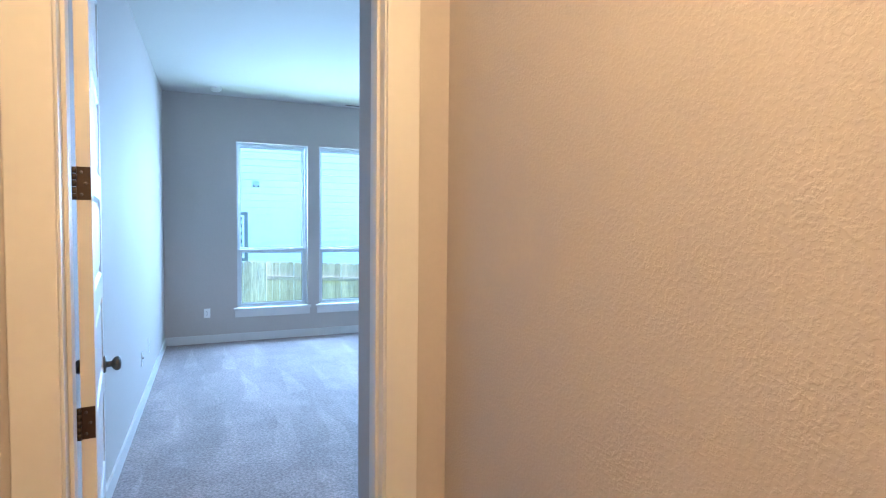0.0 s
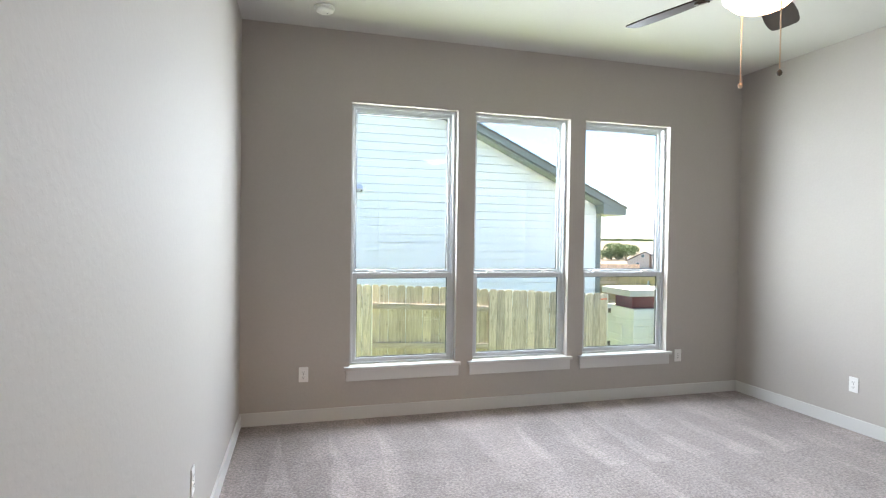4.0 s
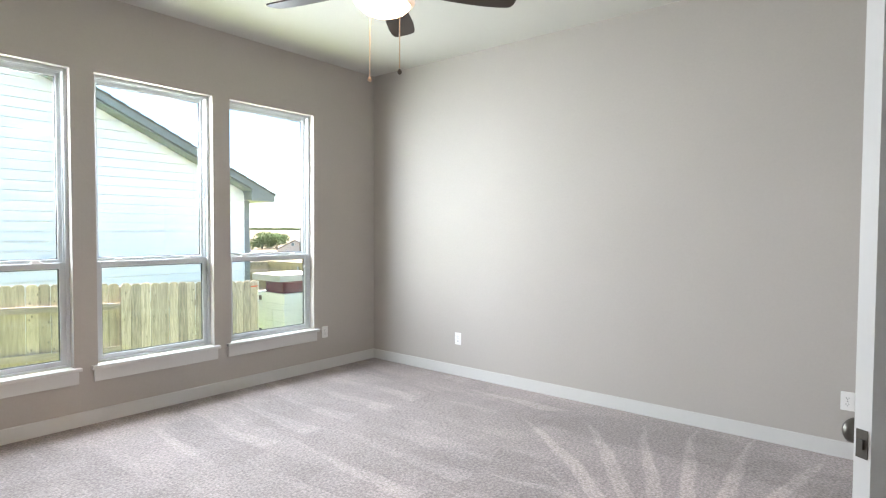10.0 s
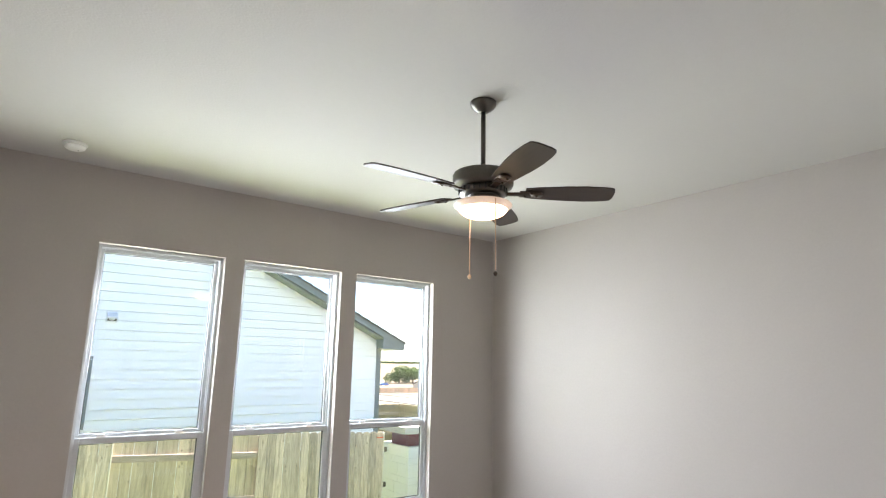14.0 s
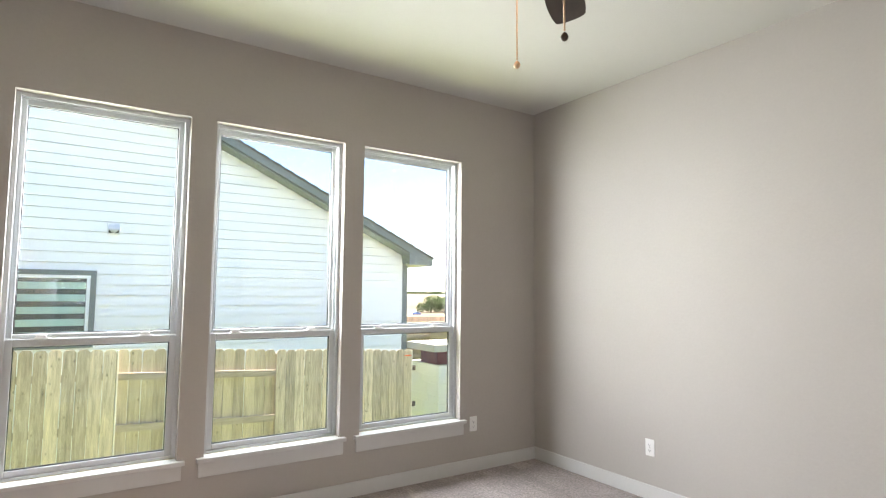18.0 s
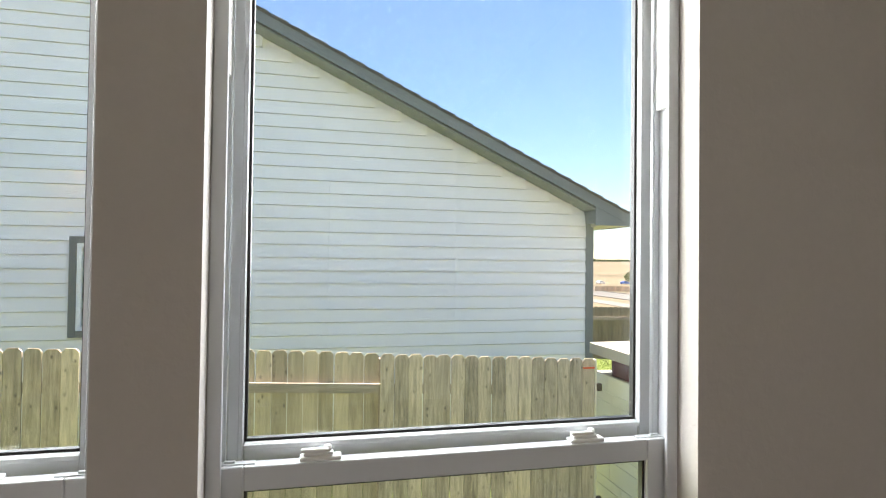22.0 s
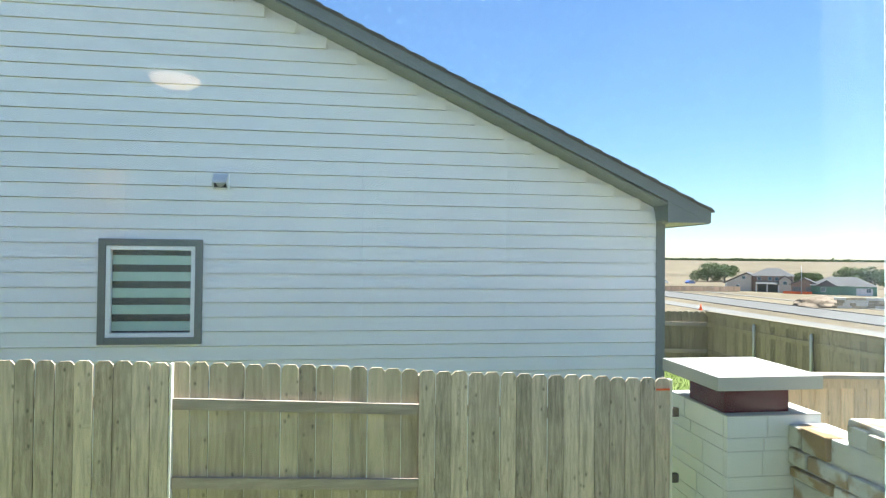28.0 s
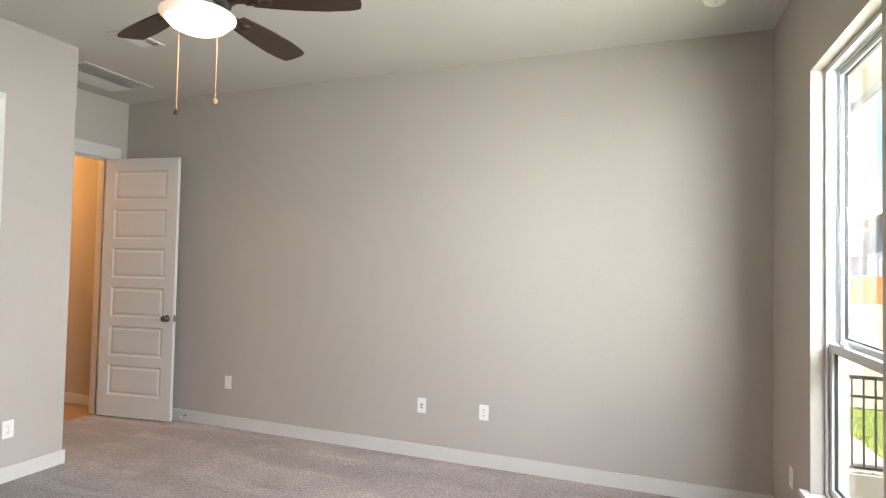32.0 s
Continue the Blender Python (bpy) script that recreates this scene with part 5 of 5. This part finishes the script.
# two-storey house by the road: main block, wide side gable, porch and garage wing
th = thing("far_house", "two-storey tan brick house with grey gabled roofs", "house", lot(51.5, 74, -1.38), -42)
part("wall", boxes((-5, 7, -5, 6, -0.3, 5.4)), BRICK, th)
bm = bmesh.new()
base = [bm.verts.new(p) for p in ((-5.5, -5.5, 5.4), (7.5, -5.5, 5.4), (7.5, 6.5, 5.4), (-5.5, 6.5, 5.4))]
ridge = [bm.verts.new((-1.0, 0.5, 8.0)), bm.verts.new((3.0, 0.5, 8.0))]
for f in ((base[0], base[1], ridge[1], ridge[0]), (base[2], base[3], ridge[0], ridge[1]), (base[1], base[2], ridge[1]), (base[3], base[0], ridge[0]), base[::-1]):
    bm.faces.new(f)
part("roof", bm, FARROOF, th)
part("side_wing", prism([(-13, -0.3), (-4.9, -0.3), (-4.9, 5.2), (-6.5, 6.0), (-13, 2.7)], 10.5, "y", -6.2), FARTAN, th, "pale lap-sided gable wing")
part("wing_roof", prism([(-13.6, 2.55), (-6.5, 6.15), (-3.4, 4.6), (-3.4, 4.9), (-6.5, 6.5), (-13.6, 2.85)], 11.5, "y", -6.7), FARROOF, th)
part("garage_wing", prism([(6.9, -0.3), (14, -0.3), (14, 2.8), (10.5, 4.6), (6.9, 2.8)], 9, "y", -7.5), BRICK, th)
part("garage_roof", prism([(6.4, 2.7), (10.5, 4.75), (14.5, 2.7), (14.5, 2.95), (10.5, 5.05), (6.4, 2.95)], 9.6, "y", -8.0), FARROOF, th)
part("porch_roof", prism([(-8.2, 2.5), (-4.9, 3.3), (-4.9, 3.5), (-8.2, 2.7)], 7.0, "x", -3.4), FARROOF, th)
for px in (-3.2, 0.0, 3.3):
    part("porch_post", boxes((px - 0.18, px + 0.18, -8.05, -7.7, -0.3, 2.5)), FARTRIM, th)
# near-black sheet on the wall stands in for shade below the porch roof
part("porch_shade_sheet", boxes((-3.0, 3.0, -5.08, -4.98, 0.0, 2.6)), SLATDARK, th, "dark sheet that stands in for the shade under the porch")
part("entry_gable", prism([(3.4, -0.3), (6.8, -0.3), (6.8, 4.0), (5.1, 5.4), (3.4, 4.0)], 3.0, "y", -7.2), FARTAN, th)
part("entry_roof", prism([(3.0, 3.8), (5.1, 5.5), (7.2, 3.8), (7.2, 4.1), (5.1, 5.85), (3.0, 4.1)], 3.6, "y", -7.5), FARROOF, th)
for gx in (8.6, 12.2):
    part("garage_door", boxes((gx - 1.3, gx + 1.3, -7.6, -7.48, -0.3, 2.1)), HOUSETRIM, th)
for wx, wy, wz in ((-2.6, -5.0, 3.9), (0.6, -5.0, 3.9), (2.6, -5.0, 3.9), (5.1, -7.2, 2.6), (-9.0, -6.2, 1.0), (-7.2, -6.2, 4.2)):
    wd = part("window", boxes((wx - 0.6, wx + 0.6, wy - 0.08, wy + 0.02, wz - 0.1, wz + 1.2)), FARTRIM, th)
    part("pane", boxes((wx - 0.5, wx + 0.5, wy - 0.10, wy - 0.079, wz, wz + 1.1)), FARGLASS, wd)

# houses beyond the left fences
bh = thing("blue_house", "two-storey blue-grey lap-sided house with white trim", "house", (-26.3, 24.2, -1.0), 62)
part("wall", prism([(-7, -0.3), (7, -0.3), (7, 5.2), (0, 8.1), (-7, 5.2)], 10, "y", 0), FARWALL, bh)
for k in range(26):
    zz = 0.1 + 0.2 * k
    part("siding_board", boxes((-7, 7, -0.03, 0.0, zz, zz + 0.19)), FARWALL, bh)
part("roof", prism([(-7.5, 5.05), (0, 8.16), (7.5, 5.05), (7.5, 5.3), (0, 8.42), (-7.5, 5.3)], 11, "y", -0.5), FARTAN, bh)
part("rake_trim", prism([(-7.5, 5.05), (0, 8.16), (7.5, 5.05), (7.5, 5.25), (0, 8.36), (-7.5, 5.25)], 0.05, "y", -0.56), FARTRIM, bh)
for x, half, z0, z1 in ((-1.35, 0.72, 4.5, 5.35), (-3.0, 0.50, 2.15, 3.05), (-1.75, 0.50, 2.15, 3.05), (-5.9, 0.50, 1.6, 3.2)):
    w = part("window", boxes((x - half - 0.12, x + half + 0.12, -0.10, -0.03, z0 - 0.12, z1 + 0.12)), FARTRIM, bh, "white-framed window")
    part("pane", boxes((x - half, x + half, -0.12, -0.10, z0, z1)), FARGLASS, w)
gh = thing("white_house", "pale low house with a tan roof", "house", (-33, 15.5, -1.0), 75)
part("wall", boxes((-6, 6, 0, 8, -0.3, 3.6)), FARTRIM, gh)
part("roof", prism([(-6.6, 3.5), (0, 6.3), (6.6, 3.5)], 9, "y", -0.5), FARTAN, gh)
ob = thing("orange_barrier_fence", "bright orange construction barrier fence", "barrier", (-24.5, 20.0, 0), 62)
for k in range(8):
    part("panel", boxes((-9 + 2.3 * k, -9 + 2.3 * k + 2.28, -0.03, 0.03, -1.2, 1.45), bevel=0.01), ORANGE, ob)
rb = thing("red_barrier", "red plastic barrier mesh by a far house", "barrier", lot(51.0, 68.5), -30)
part("mesh", boxes((-4, 4, -0.02, 0.02, 0, 0.8)), ORANGE, rb)
for k in range(5):
    part("stake", boxes((-4 + 2 * k - 0.03, -4 + 2 * k + 0.03, -0.05, 0.05, 0, 1.0)), BARK, rb)
cf = thing("cedar_lot_fence", "orange-brown cedar fence of a far lot", "fence", lot(41.5, 73, -2.2), -8)
for k in range(46):
    part("board_panel", boxes((-17 + 0.6 * k, -17 + 0.6 * k + 0.58, -0.03, 0.03, 0, 1.8)), CEDARNEW, cf)

# far long stone wall and its end pillar
lw_ = thing("subdivision_wall", "long tan stone subdivision wall with an end pillar", "stone wall", lot(48.6, 47.8, -0.6), -13.9)
for r in range(4):
    x = -22.5 - 0.6 * (r % 2)
    while x < 18.8:
        w = srand.uniform(1.2, 3.2)
        part("stone", boxes((x, min(x + w, 19.2) - 0.04, -0.2, 0.2, r * 0.62, r * 0.62 + 0.60), bevel=0.03), LIMESTONE if srand.random() < 0.6 else ROUGHSTONE, lw_)
        x += w
part("end_pillar", boxes((19.2, 21.0, -0.9, 0.9, -0.1, 2.8), bevel=0.04), LIMESTONE, lw_)
part("pillar_cap", boxes((19.0, 21.2, -1.1, 1.1, 3.0, 3.3), bevel=0.03), CONCRETE, lw_)
part("pillar_flashing", boxes((19.4, 20.8, -0.7, 0.7, 2.8, 3.0)), FLASHING, lw_)


def heap(name, at, r, h, mat, label):
    bm = bmesh.new()
    bmesh.ops.create_icosphere(bm, subdivisions=4, radius=1)
    for v in bm.verts:
        k = 1 + 0.25 * noise.noise(v.co * 2.3 + Vector(at))
        v.co = Vector((v.co.x * r * k, v.co.y * r * 0.7 * k, max(-0.2, v.co.z * h * k)))
    o = part(name, bm, mat)
    o.location = at
    return tagged(o, label, "dirt pile")


heap("dirt_pile", lot(40.5, 51.0, -0.3), 5.5, 2.4, DIRT, "low pile of brown dirt by the road")
heap("dirt_pile", far(42.0, 27.5), 6.0, 3.8, DIRT, "pile of reddish brown dirt")


def tree(at, height, spread, seed, name="tree", label="broad green live oak tree"):
    g = random.Random(seed)
    t = thing(name, label, "tree", at, g.uniform(0, 360))
    bm = bmesh.new()
    lathe([(height * 0.05, -0.2), (height * 0.038, height * 0.2), (height * 0.028, height * 0.42)], 10, bm)
    limbs = []
    for k in range(15):
        a, l = 2 * math.pi * k / 15 + g.uniform(-0.3, 0.3), spread * g.uniform(0.35, 0.80)
        base, tip = Vector((0, 0, height * g.uniform(0.20, 0.42))), Vector((math.cos(a) * l, math.sin(a) * l, height * g.uniform(0.26, 0.84)))
        tube(bm, base, tip, height * 0.010, 6)
        limbs.append(tip)
    limbs.append(Vector((0, 0, height * 0.85)))
    part("trunk", bm, BARK, t)
    verts, faces = [], []
    for _ in range(3600):
        c = limbs[g.randrange(len(limbs))]
        r = spread * 0.34
        while True:
            o = Vector((g.uniform(-1, 1), g.uniform(-1, 1), g.uniform(-0.8, 0.9)))
            if o.length < 1:
                break
        o = o.normalized() * (o.length ** 0.5)
        p = c + o * r * g.uniform(0.75, 1.1)
        s = spread * g.uniform(0.025, 0.055)
        u = Vector((g.uniform(-1, 1), g.uniform(-1, 1), g.uniform(-1, 1))).normalized()
        v = u.cross(Vector((g.uniform(-1, 1), g.uniform(-1, 1), g.uniform(-1, 1)))).normalized()
        n = len(verts)
        verts += [p + u * s, p + v * s * 0.8, p - u * s, p - v * s * 0.8]
        faces.append((n, n + 1, n + 2, n + 3))
    me = bpy.data.meshes.new("crown")
    me.from_pydata([tuple(q) for q in verts], [], faces)
    me.materials.append(LEAF)
    part("crown", me, None, t)
    return t


for at, h, s, sd in ((lot(63.5, 99, 0.9), 15, 13, 1), (lot(67.5, 100, 0.9), 14, 12, 2), (lot(88, 95), 10, 8.5, 3), (lot(95, 92), 11, 10, 4), (lot(80, 102), 8, 6, 5), (lot(103, 88), 10.5, 9.5, 6),
                     (lot(76, 64), 10, 7, 7), (lot(80, 62), 10.5, 8, 8), (lot(112, 84), 11, 11, 9), (lot(76, 104), 7.5, 5.5, 10), (lot(122, 90), 12, 12, 11), (lot(87, 60), 11.5, 8, 12)):
    tree(at, h * 0.56, s * 0.60, sd)

for k, (bearing, reach, h, s) in enumerate(((40.0, 290, 5, 5), (41.0, 285, 5.5, 4), (43.2, 270, 8, 6), (44.8, 276, 8, 6.5), (47.0, 285, 6.5, 5), (49.0, 290, 7, 7), (50.5, 296, 7.5, 7), (50.1, 225, 6, 4.2), (50.9, 215, 6.5, 4.6), (51.6, 226, 7, 4.8), (53.0, 236, 7, 6), (54.3, 240, 7.5, 6.5))):
    tree(afield(bearing, reach), h, s, 40 + k)

# tree belt at the horizon and low hedges in the fields
g = random.Random(77)
verts, faces = [], []
for i in range(9000):
    a = radians(g.uniform(-85, 85))
    reach = 1600 * g.uniform(0.95, 1.05)
    x, y = reach * math.sin(a), reach * math.cos(a)
    s = g.uniform(0.9, 2.3) * reach / 800
    zb = land_z(x, y)
    p = Vector((x, y, zb + abs(g.gauss(0, 1.0)) * reach / 800))
    u = Vector((math.cos(a), -math.sin(a), g.uniform(-0.4, 0.4)))
    n = len(verts)
    verts += [p + u * s, p + Vector((0, 0, s * 0.9)), p - u * s, p - Vector((0, 0, s * 0.7))]
    faces.append((n, n + 1, n + 2, n + 3))
me = bpy.data.meshes.new("far_woods")
me.from_pydata([tuple(q) for q in verts], [], faces)
me.materials.append(LEAF)
tagged(new("far_woods", me), "dark green belt of trees at the horizon", "woods", kind="stuff")


# ---- small far things ----
def parked_car(at, rz, color, label):
    c = thing("parked_car", label, "car", at, rz, "parked cars")
    paint = material("car_paint", color, 0.3, 0.2, spread=0.02, coat=0.5)
    part("body", prism([(-2.2, 0.35), (2.2, 0.35), (2.25, 0.75), (1.2, 0.95), (0.7, 1.5), (-1.2, 1.52), (-1.9, 0.98), (-2.25, 0.9)], 1.75, "y", -0.875), paint, c)
    part("side_window", prism([(0.55, 1.0), (0.62, 1.42), (-1.1, 1.44), (-1.6, 1.0)], 1.77, "y", -0.885), FARGLASS, c)
    for x in (-1.35, 1.4):
        for y in (-0.8, 0.8):
            w = part("wheel", lathe([(0.33, -0.11), (0.34, 0), (0.33, 0.11)], 18, None, (x, y, 0.33), Matrix.Rotation(radians(90), 4, "X")), RUBBER, c)
            part("rim", lathe([(0.2, -0.115), (0.2, 0.115)], 12, None, (x, y, 0.33), Matrix.Rotation(radians(90), 4, "X")), STEEL, w)


parked_car(far(50, 93), 20, (0.75, 0.75, 0.76), "small white car parked far off")
parked_car(far(54, 92), 15, (0.05, 0.12, 0.42), "small blue car parked far off")
parked_car(far(47, 95), 25, (0.6, 0.6, 0.6), "small silver car parked far off")
pole = thing("street_lamp", "slim pale street lamp post by the road", "street lamp", far(42.4, 22.5))
part("pole", lathe([(0.16, 0), (0.10, 14.0)], 12), STEEL, pole)
part("arm", boxes((-0.9, 0.05, -0.03, 0.03, 13.8, 14.0)), STEEL, pole)
pole2 = thing("street_lamp", "slim pale street lamp post by the road", "street lamp", lot(53.5, 66.5, 0.7))
part("pole", lathe([(0.16, 0), (0.10, 9.0)], 12), STEEL, pole2)
part("arm", boxes((-0.6, 0.05, -0.03, 0.03, 8.85, 9.0)), STEEL, pole2)
cone = thing("traffic_cone", "orange-red traffic cone beside the road", "traffic cone", lot(29.6, 47.0, 2.0))
part("cone", lathe([(0.32, 0), (0.06, 1.3)], 12), ORANGE, cone)
part("base", boxes((-0.4, 0.4, -0.4, 0.4, 0, 0.08)), ORANGE, cone)
mark = thing("paint_mark", "orange paint stripe on a picket end", "mark", (5.905, FENCE_Y - 0.0405, fence_top(5.9) - 0.10))
part("stripe", boxes((-0.066, 0.066, -0.001, 0.0005, -0.009, 0.009)), MARK, mark)
